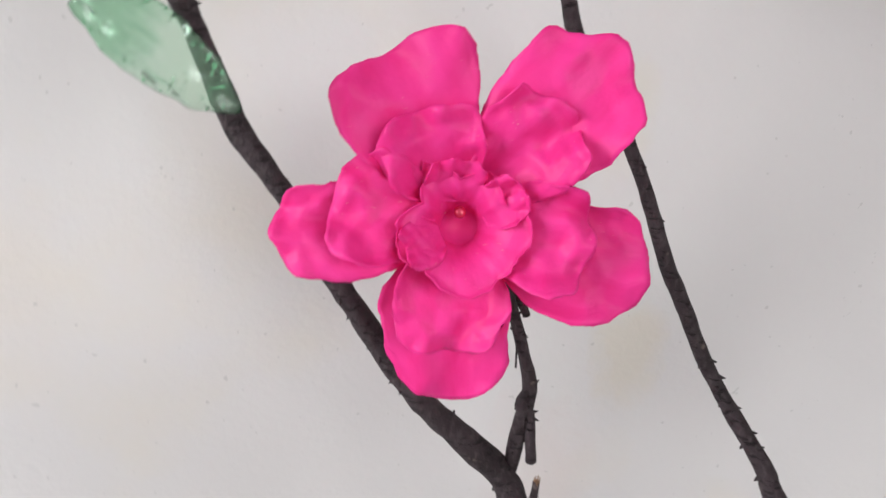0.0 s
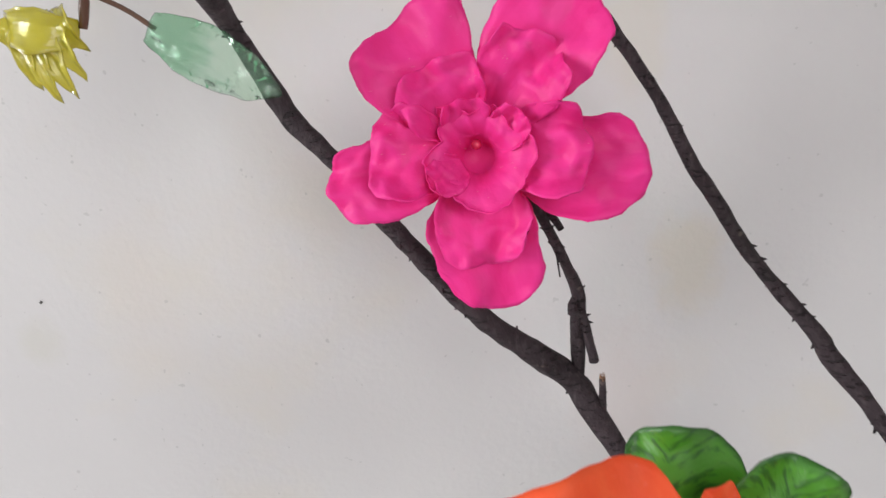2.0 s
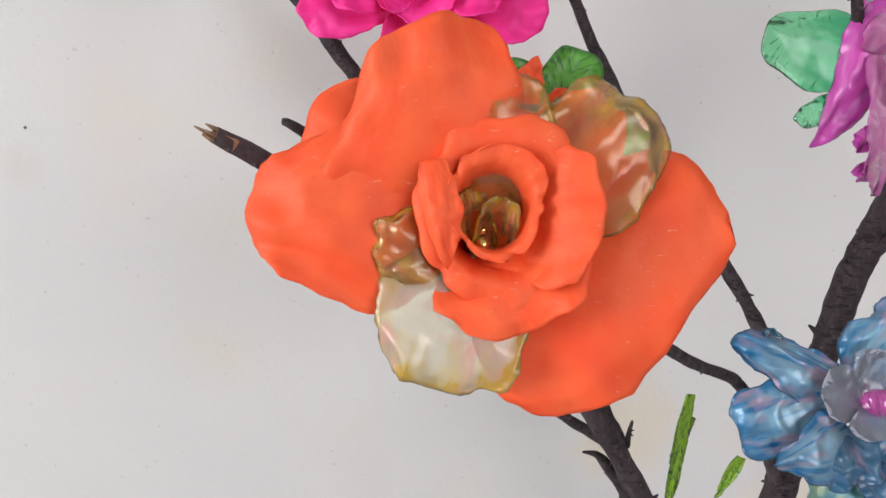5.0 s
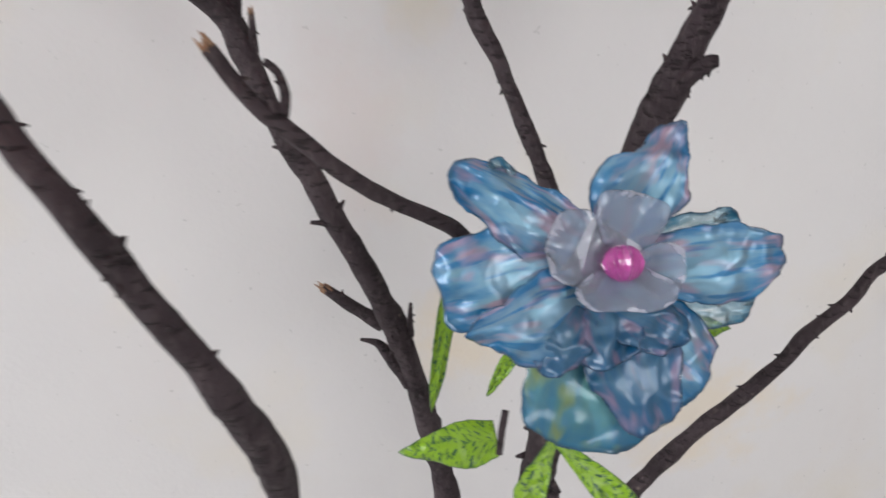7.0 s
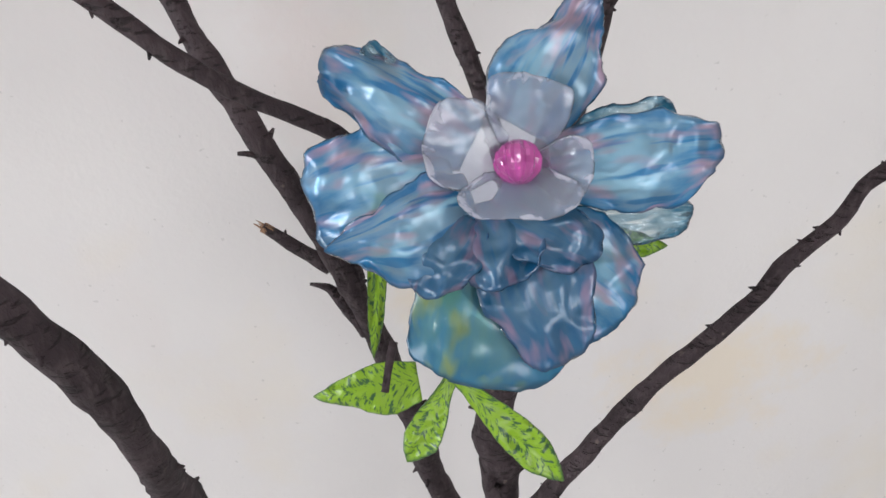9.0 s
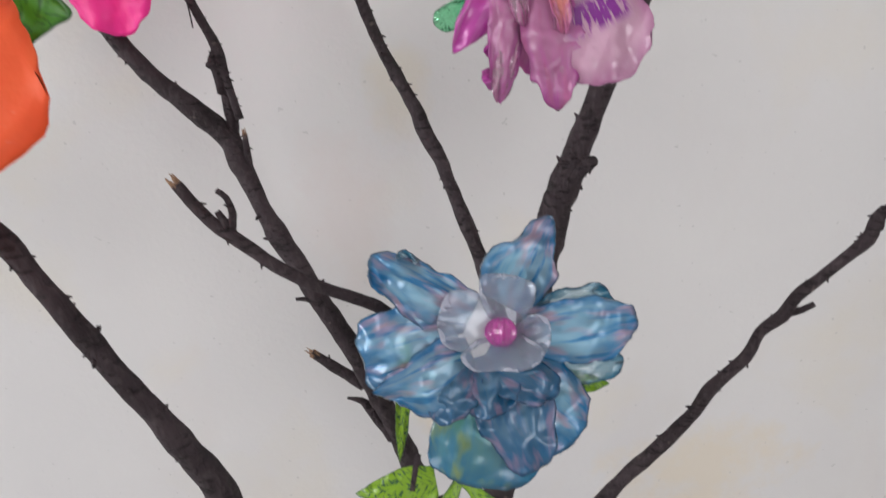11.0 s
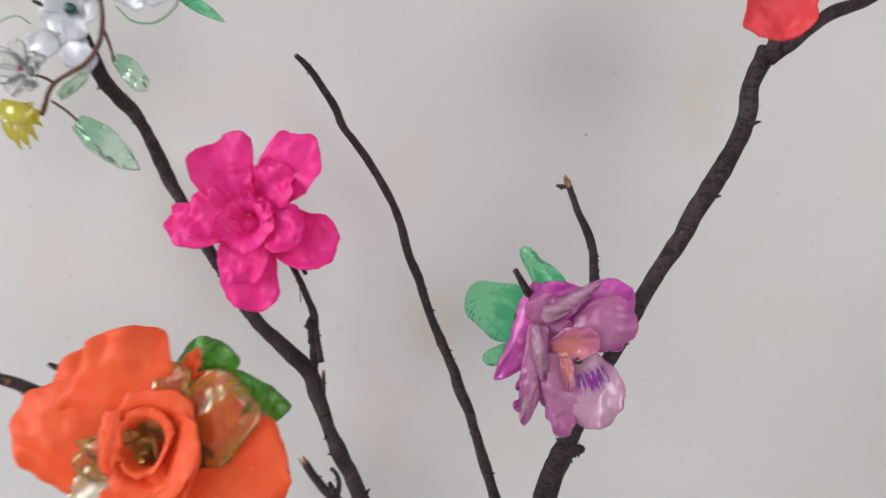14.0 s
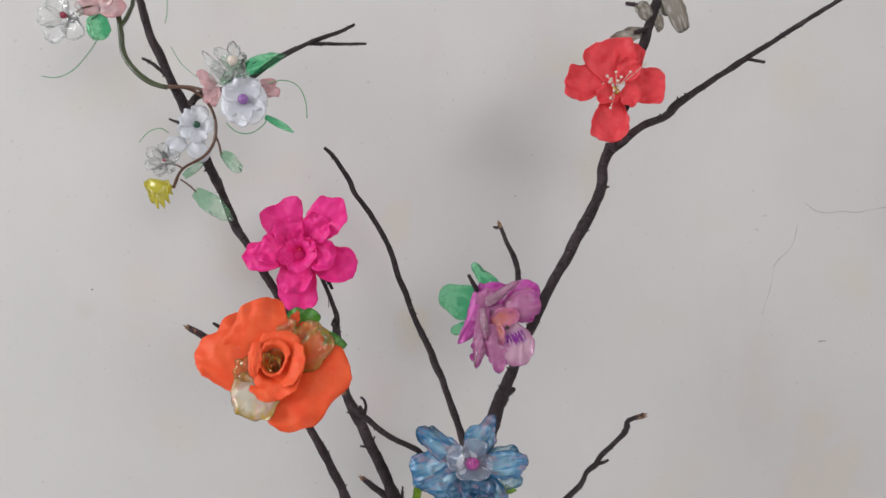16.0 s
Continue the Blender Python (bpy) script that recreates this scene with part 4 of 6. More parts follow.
add_petal(orange, "clear_petal", M_AMBER, "amber clear plastic", base=(1.5, -3.9, -6), tip=(-3.0, 10.5, 4), left=(2.5, 3.6, 4.0, 3.4), right=(2.5, 3.4, 3.8, 3.2), seed=29, mid=-1, cup=2.6, ruffle=0.5, crumple=0.4)
bead(orange, "bead", M_BEAD_GOLD, 0.7, -0.5, -0.5, 1.7, "small gold bead")
bead(orange, "bead", M_BEAD_GOLD, 0.4, 2.6, -1.0, 1.3, "small gold bead")
bead(orange, "bead", M_BEAD_GOLD, 3.2, -1.9, -1.0, 0.9, "small gold bead")
add_petal(orange, "leaf", M_DARKLEAF, "green painted leaf with dark strokes", base=(8.7, 17.7, -12), tip=(20.0, 43.6, -7), left=(3.4, 5.7, 6.8, 5.7), right=(6.8, 12.5, 11.3, 6.2), seed=30, mid=0.6, cup=-1, ruffle=0.8, crumple=0.6, wob=0.3, point=0.3)
add_petal(orange, "leaf", M_DARKLEAF, "green painted leaf with dark strokes", base=(13.8, 12.0, -14), tip=(43.5, 25.2, -20), left=(9.6, 19.8, 18.0, 9.0), right=(4.8, 7.2, 7.2, 4.8), seed=31, mid=0.6, cup=-1.2, ruffle=0.9, crumple=0.6, wob=0.3, point=0.8)
add_petal(orange, "leaf", M_DARKLEAF, "green painted leaf with dark strokes", base=(4.4, 17.9, -14), tip=(5.8, 44.6, -19), left=(4.8, 8.4, 8.4, 6.0), right=(7.2, 15.6, 15.6, 9.6), seed=32, mid=0.3, cup=-1, ruffle=0.8, crumple=0.6, wob=0.3)
blue = thing("artificial_flower", facing((0.173, -0.033, 1.297), (0.295, 1.717, 0.335), -1.9, (0.2001, 0.088, 1.2504)), "pearly blue plastic flower with a fuchsia bead and lime leaves", "flower", "flowers on the branches")
add_petal(blue, "petal", M_BLUE, base=(-9.7, 1.9, -4.5), tip=(-44.4, 20.4, -5.7), left=(7.9, 13.6, 12.7, 8.2), right=(4.5, 6.8, 6.6, 5.7), mid=4.5, seed=33, cup=-2.84, ruffle=1.59, crumple=1.2)
add_petal(blue, "petal", M_BLUE_CLEAR, base=(-18.3, 5.5, -6.8), tip=(-34.4, 21.9, -4.5), left=(3.4, 4.5, 4.5, 3.4), right=(3.4, 4.5, 4.1, 2.7), mid=1.1, seed=34, ruffle=1.13, crumple=1.0)
add_petal(blue, "petal", M_BLUE, base=(0.8, 3.2, -6.8), tip=(16.5, 31.1, 0), left=(9.6, 14.2, 12.3, 6.4), right=(6.8, 10.8, 10.4, 5.9), mid=3.4, seed=35, cup=-2.27, ruffle=1.59, crumple=1.3, point=0.8)
add_petal(blue, "petal", M_BLUE_CLEAR, base=(10.6, -2.9, -9.1), tip=(36.7, 4.6, -7.9), left=(4.5, 7.9, 8.5, 6.8), right=(4.5, 5.7, 6.2, 5.1), mid=0.6, seed=36, ruffle=0.91, crumple=0.9)
add_petal(blue, "petal", M_BLUE, base=(6.6, -6.2, -3.4), tip=(41.9, -2.5, 0), left=(6.8, 9.6, 9.6, 6.8), right=(6.8, 10.2, 13, 9.6), mid=4.5, seed=37, cup=-2.84, ruffle=1.59, crumple=1.3, point=0.7)
add_petal(blue, "petal", M_BLUE_CLEAR, base=(10.7, -15.1, -10.2), tip=(39.1, -15.6, -9.1), left=(4.5, 5.1, 5.1, 4.5), right=(5.7, 8.5, 8.2, 6.2), mid=0.6, seed=38, ruffle=0.91, crumple=0.9)
add_petal(blue, "petal", M_BLUE, base=(2.1, -19.9, -9.1), tip=(24.9, -37.8, -7.9), left=(6.8, 14.7, 13.6, 9.6), right=(6.8, 11.3, 14.7, 13.6), mid=1.7, seed=39, ruffle=1.13, crumple=1.0)
add_petal(blue, "petal", M_BLUE_DEEP, base=(-1.5, -17, -5.7), tip=(9, -48.6, -4.5), left=(5.7, 12.5, 11.3, 7.9), right=(6.8, 12.5, 13.6, 10.2), mid=4.0, seed=40, cup=-2.27, ruffle=1.36, crumple=1.3)
add_petal(blue, "petal", M_TEAL, base=(-7.6, -18.6, -9.1), tip=(-12.5, -54.6, -9.1), left=(6.8, 14.7, 21.6, 21.6), right=(6.8, 13.6, 15.9, 14.7), mid=2.3, seed=41, cup=-1.7, ruffle=1.13, crumple=1.2)
add_petal(blue, "petal", M_BLUE, base=(-10.7, -13.1, -2.3), tip=(-42.7, -23.6, 2.3), left=(9.1, 15.9, 14.7, 6.2), right=(5.7, 9.1, 6.8, 3.2), mid=4.0, seed=42, cup=-3.4, ruffle=1.59, crumple=1.3, point=0.9)
add_petal(blue, "petal", M_BLUE, base=(-15.6, -5.1, -4.5), tip=(-47.9, -14.9, -7.9), left=(5.7, 7.9, 10.8, 10.2), right=(5.7, 12.5, 15.9, 13.6), mid=4.5, seed=43, cup=-2.5, ruffle=1.36, crumple=1.2)
add_petal(blue, "petal", M_BLUE_DEEP, base=(-11.8, -16.4, -1.1), tip=(-22.1, -32.7, 2.3), left=(4.5, 7.9, 8.5, 5.7), right=(4.5, 6.8, 6.8, 5.7), mid=2.3, seed=44, cup=-2.27, ruffle=1.13, crumple=1.0)
add_petal(blue, "petal", M_BLUE_DEEP, base=(-6.2, -12.1, -3.4), tip=(15.1, -25.6, -1.1), left=(6.8, 9.1, 9.1, 6.8), right=(6.8, 9.1, 9.1, 6.8), mid=3.4, seed=45, cup=-1.82, ruffle=1.36, crumple=1.2)
add_petal(blue, "petal", M_BLUE_DEEP, base=(-8.5, -13.2, -3.4), tip=(-4.3, -32.2, 0), left=(6.8, 10.2, 10.8, 7.9), right=(6.8, 9.1, 9.6, 7.9), mid=2.3, seed=46, cup=-1.82, ruffle=1.36, crumple=1.2)
add_petal(blue, "inner_petal", M_FROST, "frosted white plastic", base=(-3.9, -3.6, -0.4), tip=(-21.0, 0.2, 4.3), left=(4.0, 8.1, 10.1, 9.5), right=(4.0, 8.3, 10.1, 9.2), seed=47, mid=-0.3, cup=1.8, ruffle=0.4, crumple=0.35, wob=0.5)
add_petal(blue, "inner_petal", M_FROST, "frosted white plastic", base=(-0.8, -1.7, -0.5), tip=(2.1, 12.3, 4.5), left=(4.0, 7.8, 9.2, 9.0), right=(4.0, 8.1, 9.4, 9.0), seed=48, mid=-0.4, cup=1.8, ruffle=0.4, crumple=0.35, wob=0.5)
add_petal(blue, "inner_petal", M_FROST, "frosted white plastic", base=(3.1, -6.1, -0.1), tip=(13.6, -8.2, 4.8), left=(3.4, 6.0, 7.1, 6.6), right=(3.4, 6.3, 7.6, 6.9), seed=49, mid=0, cup=1.8, ruffle=0.4, crumple=0.35, wob=0.5)
add_petal(blue, "inner_petal", M_FROST, "frosted white plastic", base=(-1.8, -6.9, 1.0), tip=(-1.0, -17.9, 5.5), left=(6.3, 10.8, 13.4, 12.0), right=(6.3, 11.2, 13.7, 11.4), seed=50, mid=0.3, cup=2.2, ruffle=0.4, crumple=0.35, wob=0.5)
bead(blue, "bead", M_BEAD_FUCHSIA, -1.5, -5.5, 3.5, 4.8, "faceted fuchsia crystal bead", True)
add_petal(blue, "leaf", M_LIME, "lime green leaf with dark strokes", base=(-26.1, -61.5, -50.4), tip=(-58.5, -67.2, -56.1), left=(5.5, 9.5, 7.5, 3.4), right=(5, 7.5, 6.4, 3.2), mid=1.2, seed=51, cup=-1.1, ruffle=0.8, crumple=0.6, point=0.95, wob=0.25)
thread(blue, "stalk", M_BARK, [(-29.5, -44.6, -10.4), (-30.7, -50.5, -10), (-31.5, -56, -9.5)], 1.02)
add_petal(blue, "leaf", M_LIME, "lime green leaf with dark strokes", base=(-38.0, -4.3, -66.1), tip=(-45.5, -62.8, -98.3), left=(1.4, 3.0, 3.2, 2.6), right=(2.0, 4.2, 3.6, 2.8), mid=-0.4, seed=52, ruffle=0.5, crumple=0.5, point=0.9, wob=0.3)
add_petal(blue, "leaf", M_LIME, "lime green leaf with dark strokes", base=(-35.6, -15.3, -73.5), tip=(-45.7, -37.1, -85.5), left=(1.2, 2.2, 2.0, 1.4), right=(1.2, 2.2, 2.0, 1.4), mid=-0.4, seed=152, ruffle=0.5, crumple=0.5, point=0.9, wob=0.3)
add_petal(blue, "leaf", M_LIME, "lime green leaf with dark strokes", base=(-14.2, -35.0, -77.2), tip=(-24.1, -55.3, -89.5), left=(2, 3.2, 2.6, 1.6), right=(2, 3.2, 2.6, 1.6), mid=-0.4, seed=153, ruffle=0.5, crumple=0.5, point=0.9, wob=0.3)
add_petal(blue, "leaf", M_LIME, "lime green leaf with dark strokes", base=(-15.9, -52.7, -12.5), tip=(-26.8, -72.7, -11.3), left=(1.8, 2, 4.5, 4.8), right=(1.4, 1.8, 3.4, 3.9), mid=0.0, seed=53, ruffle=0.57, crumple=0.5, point=0.9, wob=0.25)
add_petal(blue, "leaf", M_LIME, "lime green leaf with dark strokes", base=(-15.9, -52.7, -12.5), tip=(9.5, -77.5, -11.3), left=(1.1, 2.5, 4.5, 4.5), right=(1.1, 2.3, 4.1, 4.1), mid=0.0, seed=54, ruffle=0.57, crumple=0.5, point=0.9, wob=0.25)
add_petal(blue, "leaf", M_LIME, "lime green leaf with dark strokes", base=(12.2, -21.8, -13.6), tip=(35, -23.3, -13.6), left=(2.8, 4.5, 4.1, 2.5), right=(2.8, 5, 4.5, 2.7), mid=0.0, seed=55, ruffle=0.57, crumple=0.5, point=0.9, wob=0.25)
add_petal(blue, "leaf", M_LIME, "lime green leaf with dark strokes", base=(-14.3, -40.9, -14.7), tip=(-5.4, -56, -14.7), left=(3.4, 5.7, 5.7, 3.9), right=(3.4, 5.7, 5.7, 3.9), mid=0.0, seed=56, ruffle=0.57, crumple=0.5, point=0.9, wob=0.25)
purple = thing("artificial_flower", facing((0.156, -0.035, 1.41), (0.509, 1.829, 0.778), -5.0, (0.226, 0.105, 1.345)), "magenta and mauve plastic flower with clear green leaves", "flower", "flowers on the branches")
add_petal(purple, "petal", M_MAGENTA, base=(-15.8, 33.3, -7), tip=(-36.4, -14.1, -14), left=(7.1, 10.7, 12.6, 8.7), right=(8.7, 9.5, 5.4, 2.5), seed=57, mid=4, cup=-3.5, ruffle=1.4, crumple=0.6, point=0.8, wob=0.4)
add_petal(purple, "petal", M_MAGENTA, base=(-10.0, 16.3, -9), tip=(-9.6, 38.2, -7), left=(7.8, 14.8, 17.1, 14.0), right=(7.0, 13.2, 14.8, 13.2), seed=58, mid=2.4, cup=-1.6, ruffle=1.6, crumple=0.7, wob=0.6)
add_petal(purple, "petal", M_MAGENTA, base=(1.3, 11.6, -10), tip=(20.6, 40.6, -7), left=(7.0, 13.3, 14.8, 12.5), right=(7.0, 10.9, 11.7, 9.4), seed=59, mid=1.5, cup=-2, ruffle=1.6, crumple=0.6, wob=0.6)
add_petal(purple, "petal", M_MAGENTA, base=(5.7, 11.6, -9), tip=(22.1, 12.3, -6), left=(3.9, 6.2, 6.2, 4.7), right=(3.1, 4.0, 4.0, 3.1), seed=159, mid=1, cup=-1, ruffle=1, crumple=0.5)
add_petal(purple, "petal", M_MAUVE, base=(-1.1, 12.3, -4), tip=(24.4, 27.0, 1), left=(6.0, 11.7, 13.8, 12.3), right=(6.0, 9.9, 11.7, 10.2), seed=60, mid=3.2, cup=-3, ruffle=1.3, crumple=0.7, wob=0.5)
add_petal(purple, "petal", M_MAUVE, base=(-19.9, 16.2, -5), tip=(-14.0, 30.8, 0), left=(6.0, 9.0, 8.7, 6.8), right=(6.0, 8.3, 8.3, 6.8), seed=61, mid=2, cup=-2, ruffle=1.4, crumple=0.8)
add_petal(purple, "petal", M_MAUVE, base=(-12.7, 3.8, -7), tip=(-8.7, 20.7, -4), left=(6.1, 9.2, 9.8, 7.7), right=(6.1, 9.2, 9.8, 7.7), seed=169, mid=1, cup=-1, ruffle=0.8, crumple=0.5)
add_petal(purple, "curled_petal", M_PEARL, "clear pearly curled strip", base=(-17.1, 18.2, 1), tip=(6.0, 38.6, 4), left=(2.3, 3.9, 4.4, 2.9), right=(2.3, 3.8, 3.5, 2.3), seed=62, mid=2, cup=-3.4, ruffle=0.8, crumple=0.4)
add_petal(purple, "curled_petal", M_PEARL, "clear pearly curled strip", base=(-18.0, 21.8, 2), tip=(-3.8, 26.7, 4), left=(2.0, 3.2, 3.5, 2.6), right=(2.0, 3.2, 2.9, 2.3), seed=63, mid=1.5, cup=-2.6, ruffle=0.8, crumple=0.4)
add_petal(purple, "petal", M_RUST, "rust orange tinted plastic", base=(-10.4, 4.0, -3), tip=(8.9, 13.7, 2), left=(5.2, 8.6, 9.2, 7.2), right=(4.5, 6.7, 7.2, 6.3), seed=64, mid=2, cup=1.8, ruffle=1, crumple=0.5)
add_petal(purple, "petal", M_MAUVE, base=(-19.5, 16.1, -3), tip=(-19.0, -32.3, -6), left=(5.3, 7.9, 7.3, 4.6), right=(3.8, 4.6, 4.9, 4.0), seed=65, mid=4, cup=-3, ruffle=1.6, crumple=0.8, point=0.85, wob=0.8)
add_petal(purple, "curled_petal", M_PEARL, "clear pearly curled strip", base=(-20.1, 15.2, 1.5), tip=(-13.4, -9.9, 1), left=(2.4, 3.5, 3.8, 2.7), right=(2.1, 3.2, 3.2, 2.4), seed=66, mid=2.6, cup=-2.6, ruffle=1, crumple=0.5)
add_petal(purple, "curled_petal", M_PEARL, "clear pearly curled strip", base=(-17.4, -8.0, -2), tip=(-20.1, -31.8, -4), left=(2.1, 3.6, 3.9, 2.7), right=(2.1, 3.0, 3.3, 2.4), seed=166, mid=1.6, cup=-2, ruffle=1, crumple=0.5, point=0.85)
add_petal(purple, "petal", M_MAUVE, base=(-9.8, 4.0, -2), tip=(-1.3, -34.2, 0), left=(6.7, 10.5, 10.8, 7.2), right=(5.7, 6.9, 7.2, 6.0), seed=67, mid=4, cup=-2.6, ruffle=1.6, crumple=0.9, point=0.8, wob=1.0)
add_petal(purple, "petal", M_MAUVE, base=(-4.2, 10.0, -7), tip=(-7.1, -22.7, -8), left=(9.3, 14.0, 14.0, 9.3), right=(9.3, 12.4, 12.4, 9.3), seed=168, mid=2, cup=-1.5, ruffle=1.2, crumple=0.6)
add_petal(purple, "petal", M_RUST, "rust orange tinted plastic", base=(-4.9, 2.7, 2.5), tip=(-0.9, -12.6, 3), left=(2.3, 3.5, 3.2, 2.0), right=(2.3, 3.2, 2.9, 1.8), seed=68, mid=1.2, cup=1.2, ruffle=0.4, crumple=0.3)
add_petal(purple, "petal", M_STROKE, "clear plastic with violet brush strokes", base=(1.2, 4.1, -1), tip=(15.0, -25.2, 2), left=(8.1, 14.8, 15.4, 12.4), right=(5.9, 10.7, 15.6, 15.4), seed=69, mid=2.5, cup=-1.8, ruffle=1.6, crumple=0.7, wob=0.9)
add_petal(purple, "petal", M_MAGENTA, base=(-18.0, -7.9, -8), tip=(-24.3, -16.6, -7), left=(2.2, 3.7, 3.7, 2.8), right=(2.2, 3.4, 3.4, 2.5), seed=70, mid=0.4, cup=-1.2, ruffle=1.4, crumple=0.5)
add_petal(purple, "petal", M_MAGENTA, base=(-15.6, -21.1, -8), tip=(-25.1, -24.4, -7), left=(2.2, 3.4, 3.7, 3.1), right=(2.2, 3.1, 3.4, 2.8), seed=71, mid=0.4, cup=-1.2, ruffle=1.4, crumple=0.5, point=0.3)
bead(purple, "stamen", M_BEAD_DARK, 1.4, 2.4, 2.0, 1.8, "dark knobbly stamen", True)
add_petal(purple, "leaf", M_GREEN, "clear green bottle plastic leaf", base=(-23.2, 17.1, -10), tip=(-55.2, 26.7, -11), left=(11.1, 16.1, 15.5, 11.4), right=(8.7, 14.5, 12.6, 8.9), seed=72, mid=1.0, cup=-2, ruffle=0.6, crumple=0.35, wob=0.25)
add_petal(purple, "leaf", M_GREEN, "clear green bottle plastic leaf", base=(-11.6, 29.3, -13), tip=(-31.4, 52.8, -12), left=(4.8, 5.8, 5.1, 3.8), right=(7.4, 9.9, 7.4, 3.8), seed=73, mid=1.0, cup=-2, ruffle=0.6, crumple=0.35, wob=0.25)
add_petal(purple, "leaf", M_GREEN, "clear green bottle plastic leaf", base=(-25.3, 2.1, -12), tip=(-42.9, -5.1, -12), left=(4.0, 5.7, 5.4, 4.1), right=(4.0, 5.4, 5.1, 3.8), seed=74, mid=0.4, cup=-1.2, ruffle=0.6, crumple=0.35, wob=0.25)
red = thing("artificial_flower", facing((0.096, -0.386, 1.448), (0.406, 1.583, 1.282), 0.8, (0.3179, 0.1192, 1.5362)), "coral red five-petalled artificial flower with pearl stamens", "flower", "flowers on the branches")
add_petal(red, "petal", M_CORAL, base=(-4.6, 3.1, -3.7), tip=(-10.6, 37.9, 0), left=(6.4, 13.7, 21.1, 20.2), right=(6.4, 13.7, 20.2, 18.3), mid=-1.8, seed=75, cup=4.58, ruffle=1.83, crumple=0.8)
add_petal(red, "petal", M_CORAL, base=(2.3, 7.7, -4.6), tip=(12.5, 35.5, -5.5), left=(4.6, 10.1, 11.9, 10.1), right=(4.6, 10.1, 11, 9.2), mid=-0.5, seed=76, cup=2.75, ruffle=1.37, crumple=0.8)
add_petal(red, "petal", M_CORAL, base=(-13.9, 2.2, -3.7), tip=(-44.5, 6.7, 0), left=(5.5, 12.8, 15.6, 13.7), right=(5.5, 11.9, 14.7, 12.8), mid=-1.8, seed=77, cup=3.66, ruffle=1.83, crumple=0.8)
add_petal(red, "petal", M_CORAL, base=(4.6, 0.8, -3.7), tip=(35.2, 3.1, 0), left=(5.5, 11.5, 14.7, 13.7), right=(5.5, 11.9, 16.5, 15.6), mid=-1.8, seed=78, cup=3.66, ruffle=1.83, crumple=0.8)
add_petal(red, "petal", M_CORAL, base=(-4.6, -7, -3.7), tip=(-10.6, -42.9, -1.8), left=(6.4, 11.9, 15.6, 13.7), right=(6.4, 11.9, 15.6, 13.7), mid=0.9, seed=79, cup=3.66, ruffle=1.83, crumple=0.8)
add_petal(red, "petal", M_CORAL, base=(-2.3, -1.5, 0.9), tip=(-19.6, -9.7, 4.6), left=(3.7, 8.2, 9.2, 7.3), right=(3.7, 8.2, 9.2, 7.3), mid=0.0, seed=80, cup=2.29, ruffle=1.37, crumple=0.5)
add_petal(red, "petal", M_CORAL, base=(-0, -2.4, 0.9), tip=(12.2, -12.4, 4.6), left=(3.7, 8.2, 10.1, 8.2), right=(3.7, 7.3, 9.2, 7.3), mid=0.0, seed=81, cup=2.29, ruffle=1.37, crumple=0.5)
add_petal(red, "petal", M_CORAL, base=(-0, 5.4, 0.9), tip=(10.4, 20.3, 4.6), left=(3.7, 8.2, 11, 9.2), right=(3.7, 8.2, 9.2, 7.3), mid=0.0, seed=82, cup=2.29, ruffle=1.37, crumple=0.5)
thread(red, "filament", M_BEAD_PEARL, [(-4.1, -1.5, 0.9), (-8.2, 3.1, 5), (-12.2, 7.6, 6.4)], 0.27)
bead(red, "anther", M_BEAD_PEARL, -12.2, 7.6, 6.9, 1.19)
thread(red, "filament", M_BEAD_PEARL, [(-4.1, -1.5, 0.9), (-7.3, 0.8, 5), (-10.4, 3, 6.4)], 0.27)
bead(red, "anther", M_BEAD_PEARL, -10.4, 3.0, 6.9, 1.19)
thread(red, "filament", M_BEAD_PEARL, [(-4.1, -1.5, 0.9), (-5.9, -0.6, 5), (-7.7, 0.3, 6.4)], 0.27)
bead(red, "anther", M_BEAD_PEARL, -7.7, 0.3, 6.9, 1.19)
thread(red, "filament", M_BEAD_PEARL, [(-4.1, -1.5, 0.9), (-4.8, 4.6, 5), (-5.5, 10.7, 6.4)], 0.27)
bead(red, "anther", M_BEAD_PEARL, -5.5, 10.7, 6.9, 1.19)
thread(red, "filament", M_BEAD_PEARL, [(-4.1, -1.5, 0.9), (-4.1, 1.2, 5), (-4.1, 4, 6.4)], 0.27)
bead(red, "anther", M_BEAD_PEARL, -4.1, 3.9, 6.9, 1.19)
thread(red, "filament", M_BEAD_PEARL, [(-4.1, -1.5, 0.9), (-6.6, 1.9, 5), (-9.1, 5.3, 6.4)], 0.27)
bead(red, "anther", M_BEAD_PEARL, -9.1, 5.3, 6.9, 1.19)
thread(red, "filament", M_BEAD_PEARL, [(-4.1, -1.5, 0.9), (0.9, 4.6, 5), (5.9, 10.7, 6.4)], 0.27)
bead(red, "anther", M_BEAD_PEARL, 5.8, 10.7, 6.9, 1.19)
thread(red, "filament", M_BEAD_PEARL, [(-4.1, -1.5, 0.9), (6.3, 7.6, 5), (16.7, 16.6, 6.4)], 0.27)
bead(red, "anther", M_BEAD_PEARL, 16.7, 16.6, 6.9, 1.19)
thread(red, "filament", M_BEAD_PEARL, [(-4.1, -1.5, 0.9), (-2.7, 2.6, 5), (-1.4, 6.7, 6.4)], 0.27)
bead(red, "anther", M_BEAD_PEARL, -1.4, 6.7, 6.9, 1.19)
thread(red, "filament", M_BEAD_PEARL, [(-4.1, -1.5, 0.9), (-6.8, -5.6, 5), (-9.5, -9.6, 6.4)], 0.27)
bead(red, "anther", M_BEAD_PEARL, -9.5, -9.6, 6.9, 1.19)
thread(red, "filament", M_BEAD_PEARL, [(-4.1, -1.5, 0.9), (-6.8, -9.4, 5), (-9.5, -17.3, 6.4)], 0.27)
